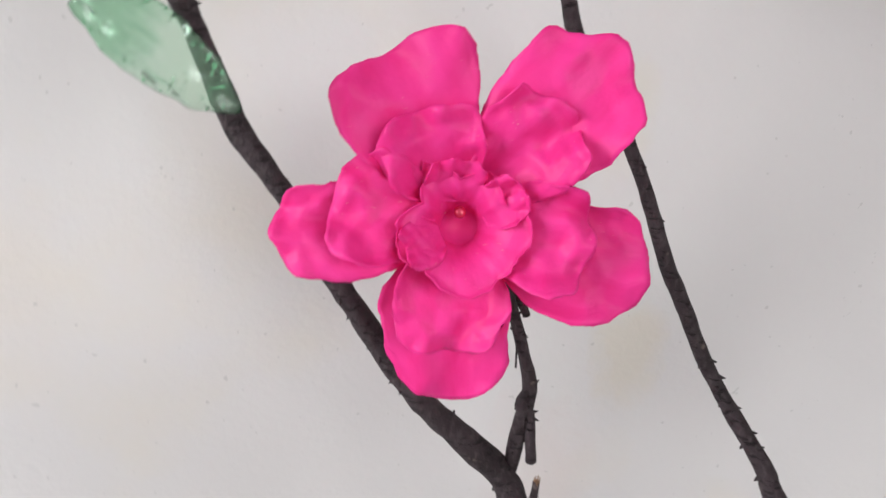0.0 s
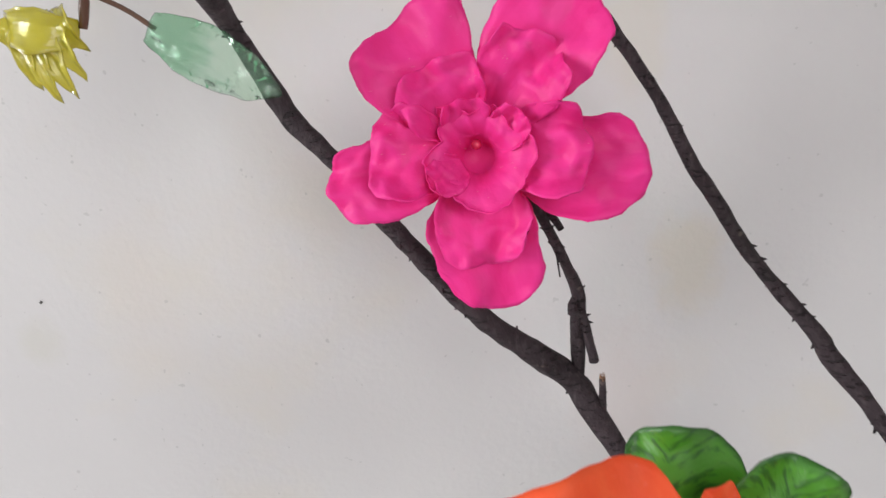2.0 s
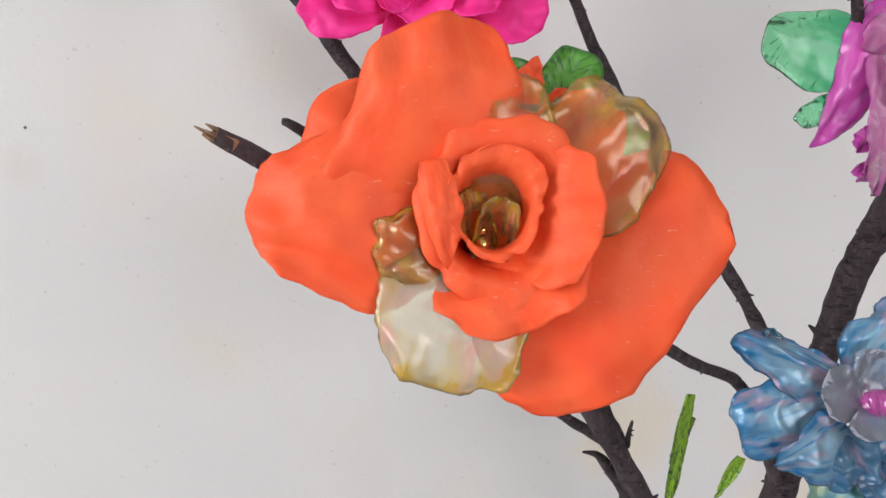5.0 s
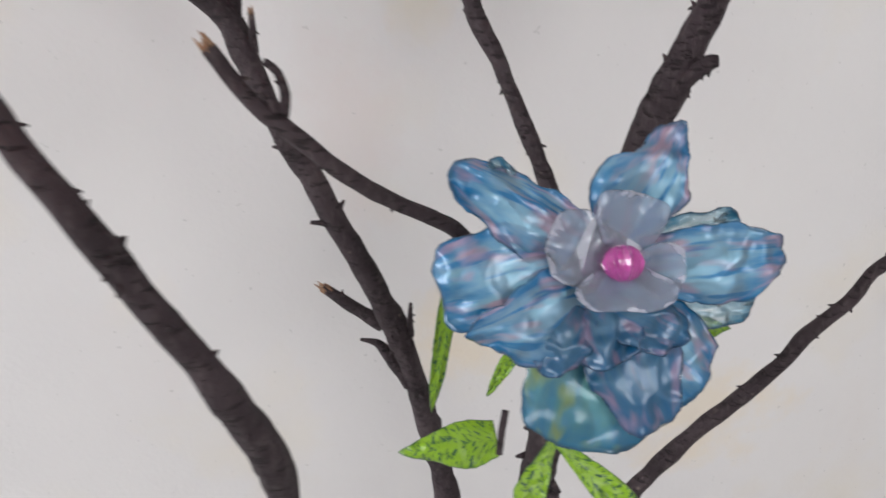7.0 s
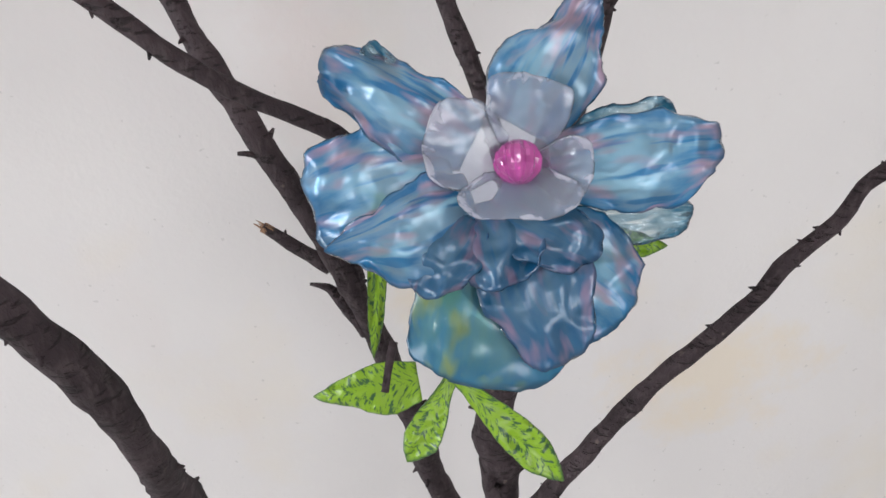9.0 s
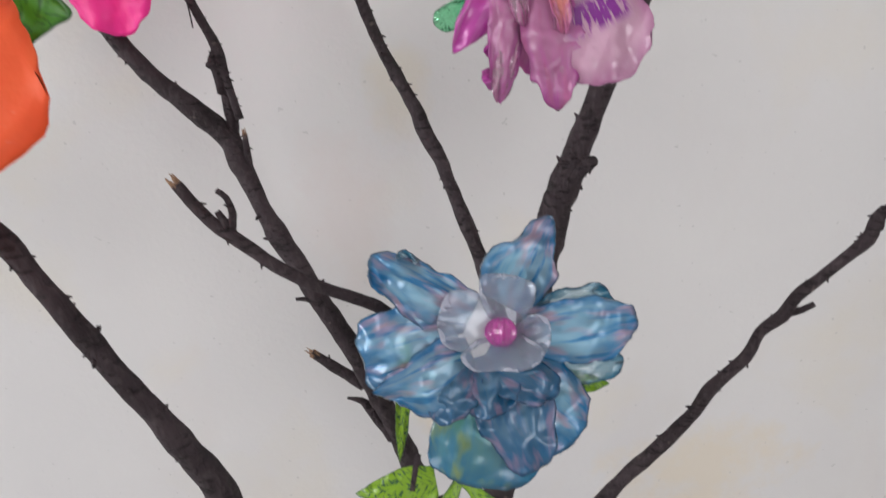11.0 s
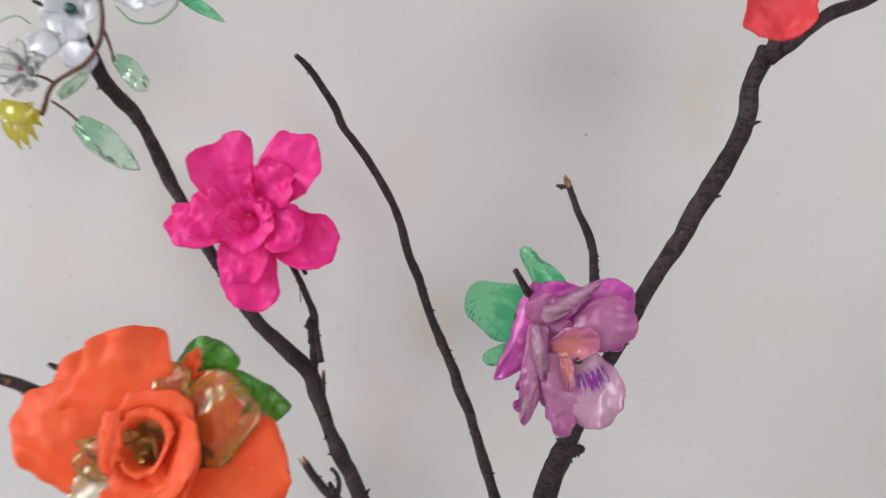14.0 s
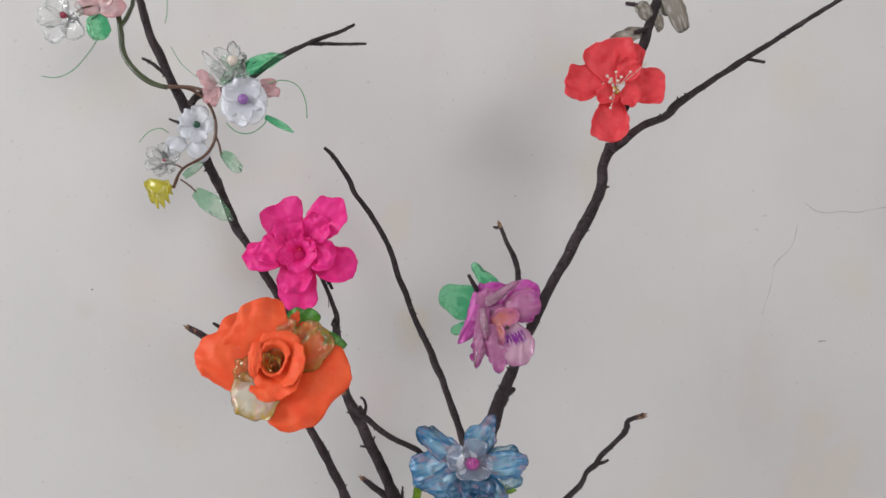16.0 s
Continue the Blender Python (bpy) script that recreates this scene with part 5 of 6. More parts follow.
bead(red, "anther", M_BEAD_PEARL, -9.5, -17.3, 6.9, 1.19)
thread(red, "filament", M_BEAD_PEARL, [(-4.1, -1.5, 0.9), (-3.7, -1.5, 5), (-3.2, -1.5, 6.4)], 0.27)
bead(red, "anther", M_BEAD_PEARL, -3.2, -1.5, 6.9, 1.19)
thread(red, "filament", M_BEAD_PEARL, [(-4.1, -1.5, 0.9), (-1.8, 0.3, 5), (0.4, 2.1, 6.4)], 0.27)
bead(red, "anther", M_BEAD_PEARL, 0.4, 2.1, 6.9, 1.19)
thread(red, "filament", M_BEAD_PEARL, [(-4.1, -1.5, 0.9), (-5.5, -2.6, 5), (-6.8, -3.7, 6.4)], 0.27)
bead(red, "anther", M_BEAD_PEARL, -6.8, -3.7, 6.9, 1.19)
bead(red, "anther", M_BEAD_GOLD, -4.1, -4.2, 4.6, 2.29)
bead(red, "anther", M_BEAD_GOLD, -5.9, -1.5, 4.6, 1.83)
vine = thing("flower_spray", facing((0.096, -0.386, 1.448), (0.406, 1.583, 1.282), 0.8, (-0.0177, 0.179, 1.5029)), "wrapped wire spray of small clear, white and yellow blossoms", "flower spray")
thread(vine, "stem", M_WIRE_GREEN, [(-66.5, 125.5, 4.7), (-65.1, 93.1, 4.7), (-62.7, 74.5, 5.6), (-60.9, 58.4, 5.6), (-52, 44.5, 6.1), (-38.2, 33.8, 6.5), (-24.3, 29.6, 7.5)], 2.43)
thread(vine, "stem", M_WIRE_GREEN, [(-52.7, 121.1, 3.7), (-53.2, 100.2, 4.2), (-57.3, 88.5, 4.7), (-62.7, 79.1, 5.6)], 1.63)
thread(vine, "stem", M_WIRE_BROWN, [(-24.3, 29.6, 7.5), (-5.9, 28.3, 6.5), (7.9, 18.2, 6.1), (14.8, 3, 6.1), (13.9, -13.2, 5.6), (5.6, -25.6, 5.6), (-12.9, -36.7, 5.1), (-21.2, -51.7, 3.7)], 1.26)
thread(vine, "stem", M_WIRE_BROWN, [(-22, 30.6, 7.5), (-3.6, 29.1, 9.3), (12.4, 25.7, 12.1), (32.6, 27.8, 16.8)], 1.49)
thread(vine, "stem", M_WIRE_BROWN, [(-14.7, -44.6, 4.7), (-8.3, -49.4, 2.8), (-2.7, -55.2, 0.9)], 0.75)
thread(vine, "stem", M_WIRE_BROWN, [(-12, -36.3, 5.1), (-16.5, -33.4, 6.5), (-22.9, -31.9, 8.4)], 0.84)
thread(vine, "stem", M_WIRE_BROWN, [(14.8, -8.6, 5.6), (17.6, -16.9, 4.7), (19, -24.8, 4.2)], 0.93)
thread(vine, "stem", M_WIRE_BROWN, [(-62.7, 81.4, 5.6), (-70.1, 92.3, 9.3), (-85.3, 92.4, 14), (-98.1, 82.6, 18.7)], 0.75)
thread(vine, "tendril", M_TENDRIL, [(-50.1, -14.2, 2.3), (-41.7, -5.8, 2.8), (-31.4, -3, 3.7), (-24.5, -6.7, 3.7)], 0.42)
thread(vine, "tendril", M_TENDRIL, [(26.1, -0.2, 11.7), (35.1, -7.5, 13.1), (47.3, -8.4, 14), (57.6, -1.6, 14.9), (60.7, 5.2, 15.9)], 0.51)
thread(vine, "tendril", M_TENDRIL, [(61.7, 29.9, 18.7), (75.2, 32.2, 18.7), (85.7, 27.7, 17.7), (91.3, 16.5, 16.8), (92.4, 2.9, 15.9)], 0.47)
thread(vine, "tendril", M_TENDRIL, [(-122.6, 37, 14), (-110.3, 36.1, 14), (-96.7, 42.4, 14), (-83.1, 57.4, 14), (-76.4, 68.9, 13.1)], 0.42)
thread(vine, "tendril", M_TENDRIL, [(-27, 112.6, 0), (-27, 94, 0), (-28.9, 83.7, 0)], 0.37)
thread(vine, "tendril", M_TENDRIL, [(-22.2, 63.2, 3.7), (-12.9, 49.1, 5.6), (1, 37.3, 9.3)], 0.28)
add_petal(vine, "leaf", M_PALE, "pale clear green plastic leaf", base=(-4.1, -54.2, 1.4), tip=(27.2, -78.4, -1.4), left=(3.7, 7.9, 8.4, 6.1), right=(3.7, 7.9, 8.4, 6.1), mid=1.4, seed=83, cup=-1.4, ruffle=0.7, crumple=0.5, wob=0.3, point=0.9)
add_petal(vine, "leaf", M_PALE, "pale clear green plastic leaf", base=(18.6, -23.4, 3.7), tip=(35.4, -37.4, 1.9), left=(2.8, 6.5, 5.6, 3.7), right=(1.9, 4.2, 5.6, 5.6), mid=0.0, seed=84, cup=-1.4, ruffle=0.7, crumple=0.5, wob=0.3)
add_petal(vine, "leaf", M_PALE, "pale clear green plastic leaf", base=(-13.9, -42.2, 0), tip=(3.8, -29.2, 0), left=(1.9, 3.7, 3.7, 2.8), right=(1.9, 3.7, 3.7, 2.8), mid=0.0, seed=85, ruffle=0.47, crumple=0.4, wob=0.3, point=0.9)
add_petal(vine, "leaf", M_GREEN, "green clear plastic leaf", base=(36.8, 36.5, 21), tip=(77.1, 51.3, 21), left=(2.8, 6.5, 7.5, 5.1), right=(2.8, 6.1, 6.1, 4.2), mid=2.3, seed=86, cup=-1.87, ruffle=0.93, crumple=0.5, wob=0.3, point=0.9)
add_petal(vine, "leaf", M_GREEN, "green clear plastic leaf", base=(58.9, 4.3, 15.9), tip=(82.4, -8.8, 15.9), left=(1.4, 2.8, 3.3, 2.3), right=(1.4, 2.8, 2.8, 1.9), mid=0.9, seed=87, ruffle=0.47, crumple=0.3, wob=0.3, point=0.9)
add_petal(vine, "leaf", M_GREEN, "green clear plastic leaf", base=(-70.1, 80.9, 9.3), tip=(-88.4, 74.9, 9.3), left=(5.6, 10.3, 11.2, 9.3), right=(5.6, 10.3, 11.2, 9.3), mid=0.9, seed=88, cup=-1.87, ruffle=0.47, crumple=0.4, wob=0.3)
white_blossom = blossom(vine, "blossom", "frosted white plastic blossom with a dark green bead")
add_petal(white_blossom, "petal", M_CLEAR, base=(0.2, 1.5, 3.7), tip=(4.9, 14.3, 5.6), left=(3.2, 7.1, 7.9, 6.3), right=(3.2, 7.1, 7.9, 6.3), mid=1.9, seed=89, n=10, m=8, crumple=0.5, cup=1.4, ruffle=0.93)
add_petal(white_blossom, "petal", M_CLEAR, base=(-1.9, 0.9, 3.7), tip=(-12.2, 9, 5.6), left=(3.2, 7.1, 7.9, 6.3), right=(3.2, 7.1, 7.9, 6.3), mid=1.9, seed=90, n=10, m=8, crumple=0.5, cup=1.4, ruffle=0.93)
add_petal(white_blossom, "petal", M_CLEAR, base=(-1.9, -1.3, 3.7), tip=(-13.7, -9.2, 5.6), left=(3.2, 7.1, 7.9, 6.3), right=(3.2, 7.1, 7.9, 6.3), mid=1.9, seed=91, n=10, m=8, crumple=0.5, cup=1.4, ruffle=0.93)
add_petal(white_blossom, "petal", M_CLEAR, base=(0.1, -2, 3.7), tip=(3.8, -14.9, 5.6), left=(3.2, 7.1, 7.9, 6.3), right=(3.2, 7.1, 7.9, 6.3), mid=1.9, seed=92, n=10, m=8, crumple=0.5, cup=1.4, ruffle=0.93)
add_petal(white_blossom, "petal", M_CLEAR, base=(1.4, -0.3, 3.7), tip=(14.5, -0.8, 5.6), left=(3.2, 7.1, 7.9, 6.3), right=(3.2, 7.1, 7.9, 6.3), mid=1.9, seed=93, n=10, m=8, crumple=0.5, cup=1.4, ruffle=0.93)
add_petal(white_blossom, "petal", M_CLEAR, base=(-11, -13.9, 0.9), tip=(-27.9, -20.1, 0.9), left=(3.4, 7.6, 8.4, 6.7), right=(3.4, 7.6, 8.4, 6.7), mid=1.9, seed=94, n=10, m=8, crumple=0.5, cup=1.4, ruffle=0.93)
add_petal(white_blossom, "petal", M_CLEAR, base=(-7.8, -14.5, 0.9), tip=(7.7, -27.5, 0.9), left=(3.4, 7.6, 8.4, 6.7), right=(3.4, 7.6, 8.4, 6.7), mid=1.9, seed=95, n=10, m=8, crumple=0.5, cup=1.4, ruffle=0.93)
add_petal(white_blossom, "petal", M_CLEAR, base=(-8.9, -11.5, 0.9), tip=(-5.5, 8, 0.9), left=(3.4, 7.6, 8.4, 6.7), right=(3.4, 7.6, 8.4, 6.7), mid=1.9, seed=96, n=10, m=8, crumple=0.5, cup=1.4, ruffle=0.93)
bead(white_blossom, "bead", M_BEAD_GREEN, 0.5, -0.7, 8.4, 3.03, "dark green bead")
clear_blossom = blossom(vine, "blossom", "small clear plastic star blossom")
add_petal(clear_blossom, "petal", M_GLASSY, base=(-24.9, -29.5, 7.5), tip=(-11.1, -24.3, 12.1), left=(2.2, 5, 5.6, 4.5), right=(2.2, 5, 5.6, 4.5), mid=-0.5, seed=97, n=10, m=8, crumple=0.5, cup=1.87, ruffle=0.93, point=0.9)
add_petal(clear_blossom, "petal", M_GLASSY, base=(-26.3, -28.3, 7.5), tip=(-23.9, -15.7, 12.1), left=(2.2, 5, 5.6, 4.5), right=(2.2, 5, 5.6, 4.5), mid=-0.5, seed=98, n=10, m=8, crumple=0.5, cup=1.87, ruffle=0.93, point=0.9)
add_petal(clear_blossom, "petal", M_GLASSY, base=(-28, -29, 7.5), tip=(-38.2, -19.9, 12.1), left=(2.2, 5, 5.6, 4.5), right=(2.2, 5, 5.6, 4.5), mid=-0.5, seed=99, n=10, m=8, crumple=0.5, cup=1.87, ruffle=0.93, point=0.9)
add_petal(clear_blossom, "petal", M_GLASSY, base=(-28.3, -30.8, 7.5), tip=(-40.1, -34.9, 12.1), left=(2.2, 5, 5.6, 4.5), right=(2.2, 5, 5.6, 4.5), mid=-0.5, seed=100, n=10, m=8, crumple=0.5, cup=1.87, ruffle=0.93, point=0.9)
add_petal(clear_blossom, "petal", M_GLASSY, base=(-26.9, -32, 7.5), tip=(-28.9, -43.9, 12.1), left=(2.2, 5, 5.6, 4.5), right=(2.2, 5, 5.6, 4.5), mid=-0.5, seed=101, n=10, m=8, crumple=0.5, cup=1.87, ruffle=0.93, point=0.9)
add_petal(clear_blossom, "petal", M_GLASSY, base=(-25.2, -31.3, 7.5), tip=(-15.7, -38.9, 12.1), left=(2.2, 5, 5.6, 4.5), right=(2.2, 5, 5.6, 4.5), mid=-0.5, seed=102, n=10, m=8, crumple=0.5, cup=1.87, ruffle=0.93, point=0.9)
add_petal(clear_blossom, "petal", M_GLASSY, base=(-25.4, -28.7, 8.4), tip=(-21.3, -23.9, 15.9), left=(1.5, 3.4, 3.7, 3), right=(1.5, 3.4, 3.7, 3), mid=-0.9, seed=103, n=10, m=8, crumple=0.5, cup=1.4, ruffle=0.47)
add_petal(clear_blossom, "petal", M_GLASSY, base=(-27.5, -28.5, 8.4), tip=(-30.9, -22.2, 15.9), left=(1.5, 3.4, 3.7, 3), right=(1.5, 3.4, 3.7, 3), mid=-0.9, seed=104, n=10, m=8, crumple=0.5, cup=1.4, ruffle=0.47)
add_petal(clear_blossom, "petal", M_GLASSY, base=(-28.4, -30.5, 8.4), tip=(-34.6, -31.8, 15.9), left=(1.5, 3.4, 3.7, 3), right=(1.5, 3.4, 3.7, 3), mid=-0.9, seed=105, n=10, m=8, crumple=0.5, cup=1.4, ruffle=0.47)
add_petal(clear_blossom, "petal", M_GLASSY, base=(-26.7, -31.9, 8.4), tip=(-26.8, -38.3, 15.9), left=(1.5, 3.4, 3.7, 3), right=(1.5, 3.4, 3.7, 3), mid=-0.9, seed=106, n=10, m=8, crumple=0.5, cup=1.4, ruffle=0.47)
add_petal(clear_blossom, "petal", M_GLASSY, base=(-24.9, -30.8, 8.4), tip=(-18.2, -32.9, 15.9), left=(1.5, 3.4, 3.7, 3), right=(1.5, 3.4, 3.7, 3), mid=-0.9, seed=107, n=10, m=8, crumple=0.5, cup=1.4, ruffle=0.47)
bead(clear_blossom, "bead", M_BEAD_RED, -25.1, -29.9, 11.2, 1.40, "tiny red bead")
yellow_blossom = blossom(vine, "blossom", "yellow clear plastic half-open blossom with a fringed rim")
add_petal(yellow_blossom, "petal", M_YELLOW, base=(-37.9, -45.6, 3.7), tip=(-42.6, -54.1, 2.8), left=(2.3, 3.7, 3.3, 1.9), right=(2.3, 3.7, 3.3, 1.9), mid=3.3, seed=108, n=10, m=6, cup=1.4, ruffle=0.47, crumple=0.4, point=0.9)
add_petal(yellow_blossom, "petal", M_YELLOW, base=(-36.1, -45.6, 3.7), tip=(-38, -65.2, 2.8), left=(2.3, 3.7, 3.3, 1.9), right=(2.3, 3.7, 3.3, 1.9), mid=3.3, seed=109, n=10, m=6, cup=1.4, ruffle=0.47, crumple=0.4, point=0.9)
add_petal(yellow_blossom, "petal", M_YELLOW, base=(-34.2, -45.6, 3.7), tip=(-32.8, -69.3, 3.7), left=(2.3, 3.7, 3.3, 1.9), right=(2.3, 3.7, 3.3, 1.9), mid=2.8, seed=110, n=10, m=6, cup=1.4, ruffle=0.47, crumple=0.4, point=0.9)
add_petal(yellow_blossom, "petal", M_YELLOW, base=(-31.4, -45.6, 3.7), tip=(-27.7, -69.3, 3.7), left=(2.3, 3.7, 3.3, 1.9), right=(2.3, 3.7, 3.3, 1.9), mid=2.8, seed=111, n=10, m=6, cup=1.4, ruffle=0.47, crumple=0.4, point=0.9)
add_petal(yellow_blossom, "petal", M_YELLOW, base=(-28.7, -45.6, 3.7), tip=(-24.1, -65.2, 2.8), left=(2.3, 3.7, 3.3, 1.9), right=(2.3, 3.7, 3.3, 1.9), mid=3.3, seed=112, n=10, m=6, cup=1.4, ruffle=0.47, crumple=0.4, point=0.9)
add_petal(yellow_blossom, "petal", M_YELLOW, base=(-26.8, -45.6, 3.7), tip=(-21.8, -57.4, 1.9), left=(2.3, 3.7, 3.3, 1.9), right=(2.3, 3.7, 3.3, 1.9), mid=3.7, seed=113, n=10, m=6, cup=1.4, ruffle=0.47, crumple=0.4, point=0.9)
add_petal(yellow_blossom, "petal", M_YELLOW, base=(-22.2, -52.6, 3.7), tip=(-41.6, -46.6, 3.7), left=(3.7, 6.5, 7.5, 5.6), right=(2.8, 4.7, 4.7, 3.7), mid=4.7, seed=114, n=10, m=8, cup=2.33, crumple=0.5)
violet_blossom = blossom(vine, "blossom", "frosted white plastic blossom with a violet bead")
add_petal(violet_blossom, "petal", M_CLEAR, base=(46.4, 16.3, 18.7), tip=(62, 19, 20.5), left=(4.5, 10.1, 11.2, 9), right=(4.5, 10.1, 11.2, 9), mid=1.9, seed=115, n=10, m=8, crumple=0.5, cup=1.87, ruffle=0.93)
add_petal(violet_blossom, "petal", M_CLEAR, base=(45.2, 17.7, 18.7), tip=(50.7, 33.1, 20.5), left=(4.5, 10.1, 11.2, 9), right=(4.5, 10.1, 11.2, 9), mid=1.9, seed=116, n=10, m=8, crumple=0.5, cup=1.87, ruffle=0.93)
add_petal(violet_blossom, "petal", M_CLEAR, base=(43.5, 17.3, 18.7), tip=(31.8, 30.9, 20.5), left=(4.5, 10.1, 11.2, 9), right=(4.5, 10.1, 11.2, 9), mid=1.9, seed=117, n=10, m=8, crumple=0.5, cup=1.87, ruffle=0.93)
add_petal(violet_blossom, "petal", M_CLEAR, base=(42.8, 15.6, 18.7), tip=(24.7, 12.4, 20.5), left=(4.5, 10.1, 11.2, 9), right=(4.5, 10.1, 11.2, 9), mid=1.9, seed=118, n=10, m=8, crumple=0.5, cup=1.87, ruffle=0.93)
add_petal(violet_blossom, "petal", M_CLEAR, base=(44, 14.3, 18.7), tip=(37.4, -3.5, 20.5), left=(4.5, 10.1, 11.2, 9), right=(4.5, 10.1, 11.2, 9), mid=1.9, seed=119, n=10, m=8, crumple=0.5, cup=1.87, ruffle=0.93)
add_petal(violet_blossom, "petal", M_CLEAR, base=(45.8, 14.6, 18.7), tip=(57.8, 0, 20.5), left=(4.5, 10.1, 11.2, 9), right=(4.5, 10.1, 11.2, 9), mid=1.9, seed=120, n=10, m=8, crumple=0.5, cup=1.87, ruffle=0.93)
bead(violet_blossom, "bead", M_BEAD_VIOLET, 44.1, 16.2, 24.3, 4.20, "violet bead")
bud_blossom = blossom(vine, "blossom", "clear plastic bud with a cream pearl")
add_petal(bud_blossom, "petal", M_GLASSY, base=(38.4, 45.1, 21.5), tip=(49.5, 48.6, 30.8), left=(2.1, 4.6, 5.1, 4.1), right=(2.1, 4.6, 5.1, 4.1), mid=-1.9, seed=121, n=10, m=8, crumple=0.5, cup=2.33, ruffle=0.47, point=0.95)
add_petal(bud_blossom, "petal", M_GLASSY, base=(37.1, 46.3, 21.5), tip=(38.9, 59.5, 30.8), left=(2.1, 4.6, 5.1, 4.1), right=(2.1, 4.6, 5.1, 4.1), mid=-1.9, seed=122, n=10, m=8, crumple=0.5, cup=2.33, ruffle=0.47, point=0.95)
add_petal(bud_blossom, "petal", M_GLASSY, base=(35.4, 45.7, 21.5), tip=(23.6, 54.2, 30.8), left=(2.1, 4.6, 5.1, 4.1), right=(2.1, 4.6, 5.1, 4.1), mid=-1.9, seed=123, n=10, m=8, crumple=0.5, cup=2.33, ruffle=0.47, point=0.95)
add_petal(bud_blossom, "petal", M_GLASSY, base=(35.1, 43.9, 21.5), tip=(21.4, 38.3, 30.8), left=(2.1, 4.6, 5.1, 4.1), right=(2.1, 4.6, 5.1, 4.1), mid=-1.9, seed=124, n=10, m=8, crumple=0.5, cup=2.33, ruffle=0.47, point=0.95)
add_petal(bud_blossom, "petal", M_GLASSY, base=(36.5, 42.8, 21.5), tip=(33.6, 29.4, 30.8), left=(2.1, 4.6, 5.1, 4.1), right=(2.1, 4.6, 5.1, 4.1), mid=-1.9, seed=125, n=10, m=8, crumple=0.5, cup=2.33, ruffle=0.47, point=0.95)
add_petal(bud_blossom, "petal", M_GLASSY, base=(38.1, 43.4, 21.5), tip=(48, 33.7, 30.8), left=(2.1, 4.6, 5.1, 4.1), right=(2.1, 4.6, 5.1, 4.1), mid=-1.9, seed=126, n=10, m=8, crumple=0.5, cup=2.33, ruffle=0.47, point=0.95)
add_petal(bud_blossom, "sepal", M_PALE, base=(38.3, 40, 19.6), tip=(47.3, 47.6, 20.5), left=(1.7, 3.8, 4.2, 3.4), right=(1.7, 3.8, 4.2, 3.4), mid=0.5, seed=127, n=10, m=8, crumple=0.5, cup=1.4, point=0.9)
add_petal(bud_blossom, "sepal", M_PALE, base=(35.7, 40.2, 19.6), tip=(26.2, 51.5, 20.5), left=(1.7, 3.8, 4.2, 3.4), right=(1.7, 3.8, 4.2, 3.4), mid=0.5, seed=128, n=10, m=8, crumple=0.5, cup=1.4, point=0.9)
add_petal(bud_blossom, "sepal", M_PALE, base=(35.5, 37.7, 19.6), tip=(24.3, 28.3, 20.5), left=(1.7, 3.8, 4.2, 3.4), right=(1.7, 3.8, 4.2, 3.4), mid=0.5, seed=129, n=10, m=8, crumple=0.5, cup=1.4, point=0.9)
add_petal(bud_blossom, "sepal", M_PALE, base=(38.1, 37.5, 19.6), tip=(46.6, 27.1, 20.5), left=(1.7, 3.8, 4.2, 3.4), right=(1.7, 3.8, 4.2, 3.4), mid=0.5, seed=130, n=10, m=8, crumple=0.5, cup=1.4, point=0.9)
bead(bud_blossom, "bead", M_BEAD_PEARL, 37.2, 45.3, 28.0, 4.20, "cream pearl")
blush_blossom = blossom(vine, "blossom", "blush pink and clear plastic petals")
add_petal(blush_blossom, "petal", M_BLUSH, base=(19, 27.8, 16.8), tip=(6.4, 39.4, 18.7), left=(2.8, 5.6, 5.6, 3.7), right=(2.8, 5.6, 5.6, 3.7), mid=0.9, seed=131, n=10, m=8, cup=1.4, ruffle=0.93, crumple=0.5)
add_petal(blush_blossom, "petal", M_BLUSH, base=(19, 27.8, 16.8), tip=(12.2, 14.2, 18.7), left=(2.8, 5.6, 5.6, 3.7), right=(2.8, 5.6, 5.6, 3.7), mid=0.9, seed=132, n=10, m=8, cup=1.4, ruffle=0.93, crumple=0.5)
add_petal(blush_blossom, "petal", M_BLUSH, base=(19, 27.8, 16.8), tip=(19.9, 11.5, 18.7), left=(2.8, 5.6, 5.6, 3.7), right=(2.8, 5.6, 5.6, 3.7), mid=0.9, seed=133, n=10, m=8, cup=1.4, ruffle=0.93, crumple=0.5)
add_petal(blush_blossom, "petal", M_BLUSH, base=(19, 27.8, 16.8), tip=(11.8, 31.3, 18.7), left=(2.8, 5.6, 5.6, 3.7), right=(2.8, 5.6, 5.6, 3.7), mid=0.9, seed=134, n=10, m=8, cup=1.4, ruffle=0.93, crumple=0.5)
add_petal(blush_blossom, "petal", M_BLUSH, base=(55.2, 25.5, 16.8), tip=(71.1, 22.4, 15.9), left=(2.8, 5.6, 5.6, 3.7), right=(2.8, 5.6, 5.6, 3.7), mid=0.5, seed=135, n=10, m=8, cup=1.4, ruffle=0.93, crumple=0.5)
add_petal(blush_blossom, "petal", M_BLUSH, base=(55.2, 25.5, 16.8), tip=(67.9, 32.3, 15.9), left=(2.8, 5.6, 5.6, 3.7), right=(2.8, 5.6, 5.6, 3.7), mid=0.5, seed=136, n=10, m=8, cup=1.4, ruffle=0.93, crumple=0.5)
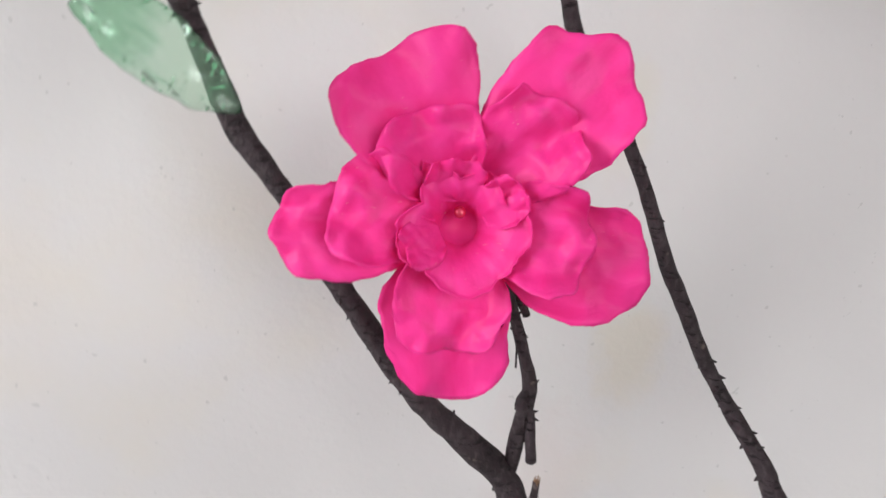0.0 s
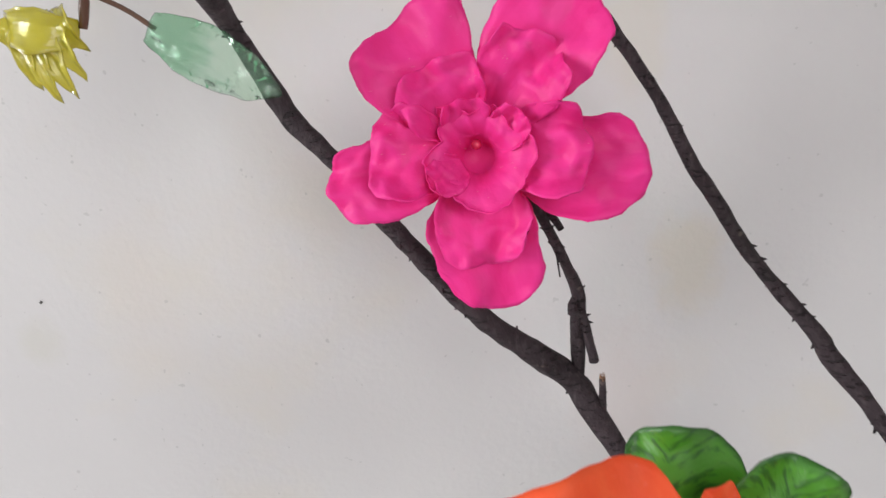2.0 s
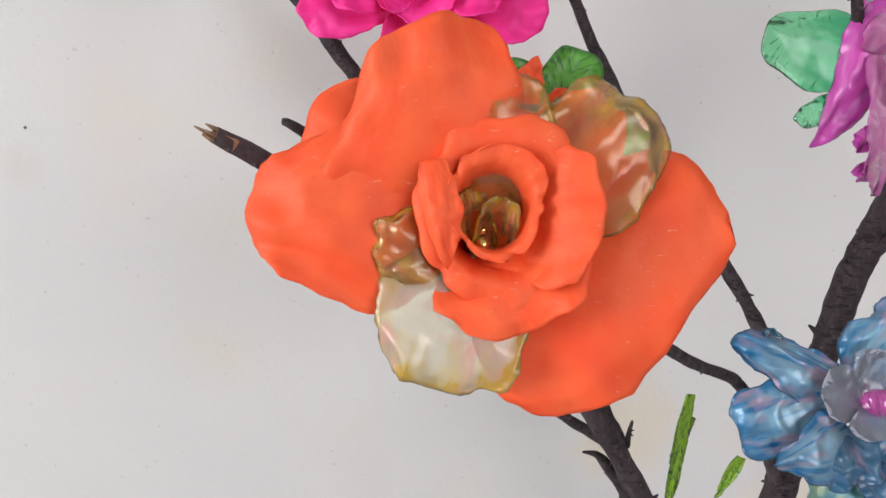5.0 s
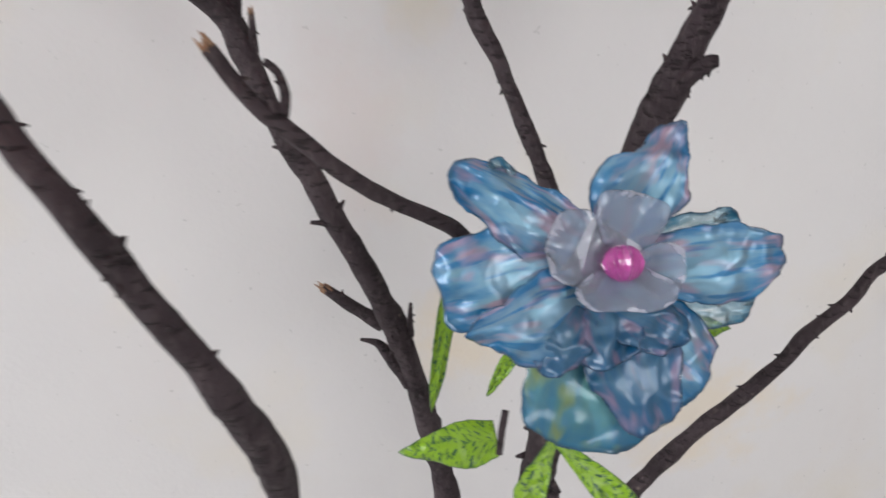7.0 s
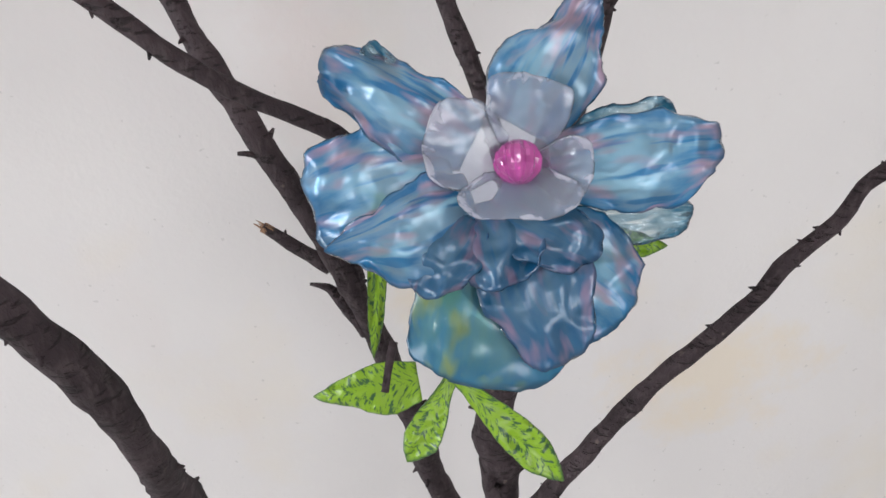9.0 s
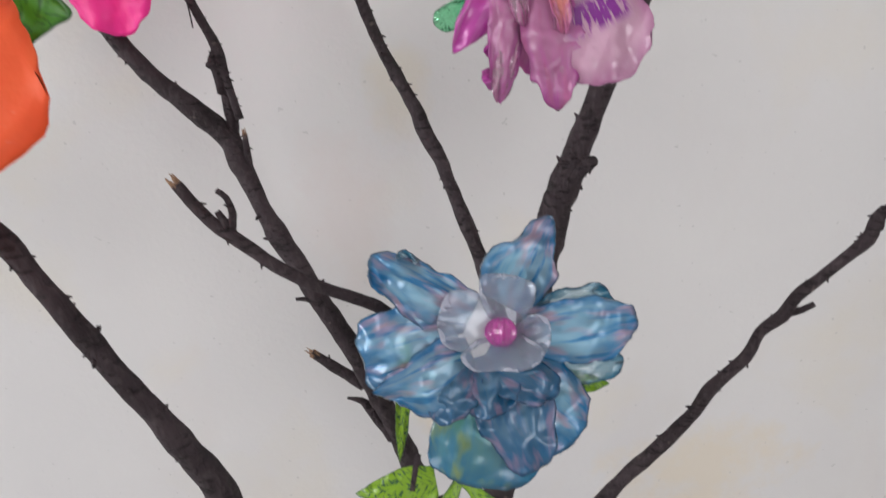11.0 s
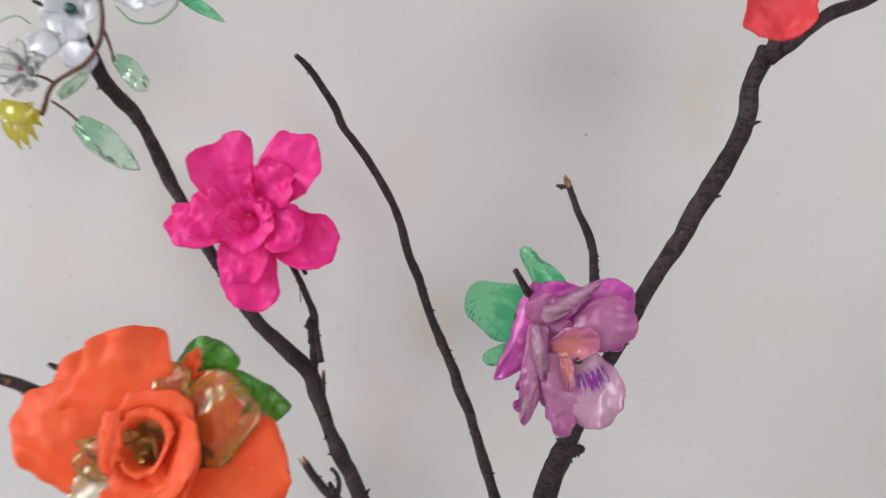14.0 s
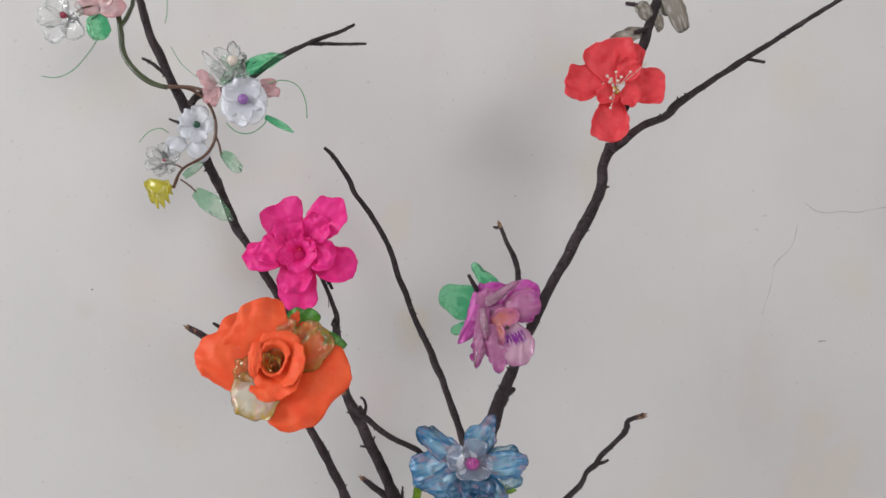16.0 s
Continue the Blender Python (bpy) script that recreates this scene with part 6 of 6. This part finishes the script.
add_petal(blush_blossom, "petal", M_GLASSY, base=(28, 32.2, 18.7), tip=(12.1, 54.1, 24.3), left=(2.3, 4.2, 4.2, 2.8), right=(2.3, 4.2, 4.2, 2.8), mid=0.0, seed=137, n=10, m=8, cup=1.4, ruffle=0.47, crumple=0.4, point=0.9)
add_petal(blush_blossom, "petal", M_GLASSY, base=(28, 32.2, 18.7), tip=(21, 47.4, 24.3), left=(2.3, 4.2, 4.2, 2.8), right=(2.3, 4.2, 4.2, 2.8), mid=0.0, seed=138, n=10, m=8, cup=1.4, ruffle=0.47, crumple=0.4, point=0.9)
add_petal(blush_blossom, "petal", M_GLASSY, base=(28, 32.2, 18.7), tip=(49.9, 36.3, 24.3), left=(2.3, 4.2, 4.2, 2.8), right=(2.3, 4.2, 4.2, 2.8), mid=0.0, seed=139, n=10, m=8, cup=1.4, ruffle=0.47, crumple=0.4, point=0.9)
add_petal(blush_blossom, "petal", M_GLASSY, base=(28, 32.2, 18.7), tip=(16.5, 36.3, 24.3), left=(2.3, 4.2, 4.2, 2.8), right=(2.3, 4.2, 4.2, 2.8), mid=0.0, seed=140, n=10, m=8, cup=1.4, ruffle=0.47, crumple=0.4, point=0.9)
far_blossom = blossom(vine, "blossom", "clear white and blush plastic blossom with a maroon bead")
add_petal(far_blossom, "petal", M_GLASSY, base=(-100.3, 81.8, 17.7), tip=(-85.3, 90, 19.6), left=(3.7, 8.4, 9.3, 7.5), right=(3.7, 8.4, 9.3, 7.5), mid=1.9, seed=141, n=10, m=8, crumple=0.5, cup=1.87, ruffle=0.93)
add_petal(far_blossom, "petal", M_GLASSY, base=(-102.2, 82.7, 17.7), tip=(-105.9, 101.5, 19.6), left=(3.7, 8.4, 9.3, 7.5), right=(3.7, 8.4, 9.3, 7.5), mid=1.9, seed=142, n=10, m=8, crumple=0.5, cup=1.87, ruffle=0.93)
add_petal(far_blossom, "petal", M_GLASSY, base=(-103.7, 81.1, 17.7), tip=(-121.3, 82.7, 19.6), left=(3.7, 8.4, 9.3, 7.5), right=(3.7, 8.4, 9.3, 7.5), mid=1.9, seed=143, n=10, m=8, crumple=0.5, cup=1.87, ruffle=0.93)
add_petal(far_blossom, "petal", M_GLASSY, base=(-102.6, 79.3, 17.7), tip=(-110.1, 61.2, 19.6), left=(3.7, 8.4, 9.3, 7.5), right=(3.7, 8.4, 9.3, 7.5), mid=1.9, seed=144, n=10, m=8, crumple=0.5, cup=1.87, ruffle=0.93)
add_petal(far_blossom, "petal", M_GLASSY, base=(-100.5, 79.7, 17.7), tip=(-85.8, 66.5, 19.6), left=(3.7, 8.4, 9.3, 7.5), right=(3.7, 8.4, 9.3, 7.5), mid=1.9, seed=145, n=10, m=8, crumple=0.5, cup=1.87, ruffle=0.93)
add_petal(far_blossom, "petal", M_BLUSH, base=(-76.5, 91.8, 12.1), tip=(-53.7, 91.8, 12.1), left=(3.7, 7.5, 8.4, 6.5), right=(3.7, 7.5, 8.4, 6.5), mid=0.9, seed=146, n=10, m=8, cup=1.4, ruffle=0.93, crumple=0.5)
add_petal(far_blossom, "petal", M_BLUSH, base=(-76.5, 91.8, 12.1), tip=(-65.1, 110.1, 12.1), left=(3.7, 7.5, 8.4, 6.5), right=(3.7, 7.5, 8.4, 6.5), mid=0.9, seed=147, n=10, m=8, cup=1.4, ruffle=0.93, crumple=0.5)
add_petal(far_blossom, "petal", M_BLUSH, base=(-76.5, 91.8, 12.1), tip=(-94.8, 94.1, 12.1), left=(3.7, 7.5, 8.4, 6.5), right=(3.7, 7.5, 8.4, 6.5), mid=0.9, seed=148, n=10, m=8, cup=1.4, ruffle=0.93, crumple=0.5)
bead(far_blossom, "bead", M_BEAD_RED, -99.6, 82.9, 22.4, 2.80, "maroon bead")
smoke = thing("leaf_cluster", facing((0.096, -0.386, 1.448), (0.406, 1.583, 1.282), 0.8, (0.3486, 0.1401, 1.572)), "grey-brown translucent plastic leaves on a branch", "leaf")
add_petal(smoke, "leaf", M_SMOKE, base=(-5.8, 13.4, 0), tip=(-31.6, 8.6, 0), left=(3.8, 6.7, 6.7, 4.8), right=(2.9, 5.7, 5.7, 3.8), mid=0.0, seed=149, n=12, m=8, cup=1.43, ruffle=0.96, crumple=0.5, point=0.9)
add_petal(smoke, "leaf", M_SMOKE, base=(-0.1, 23.8, 2.9), tip=(-10.5, 35.7, 2.9), left=(3.8, 6.7, 6.7, 4.8), right=(3.8, 6.7, 6.7, 4.8), mid=1.0, seed=150, n=12, m=8, cup=1.43, ruffle=0.96, crumple=0.5)
add_petal(smoke, "leaf", M_SMOKE, base=(4.7, 33.8, -4.8), tip=(12, 15.5, -4.8), left=(2.9, 5.7, 5.7, 3.8), right=(2.9, 5.7, 5.7, 3.8), mid=0.0, seed=151, n=12, m=8, cup=1.43, ruffle=0.96, crumple=0.5)
add_petal(smoke, "leaf", M_SMOKE, base=(15.3, 53, -4.8), tip=(30.7, 14.5, -4.8), left=(4.8, 8.6, 8.6, 6.7), right=(4.8, 8.6, 8.6, 6.7), mid=0.0, seed=152, n=12, m=8, cup=1.43, ruffle=0.96, crumple=0.5, point=0.3)
add_petal(smoke, "leaf", M_SMOKE, base=(9.6, 58.1, -6.7), tip=(19.2, 29.1, -6.7), left=(4.8, 8.6, 8.6, 6.7), right=(4.8, 8.6, 8.6, 6.7), mid=0.0, seed=153, n=12, m=8, cup=1.43, ruffle=0.96, crumple=0.5)
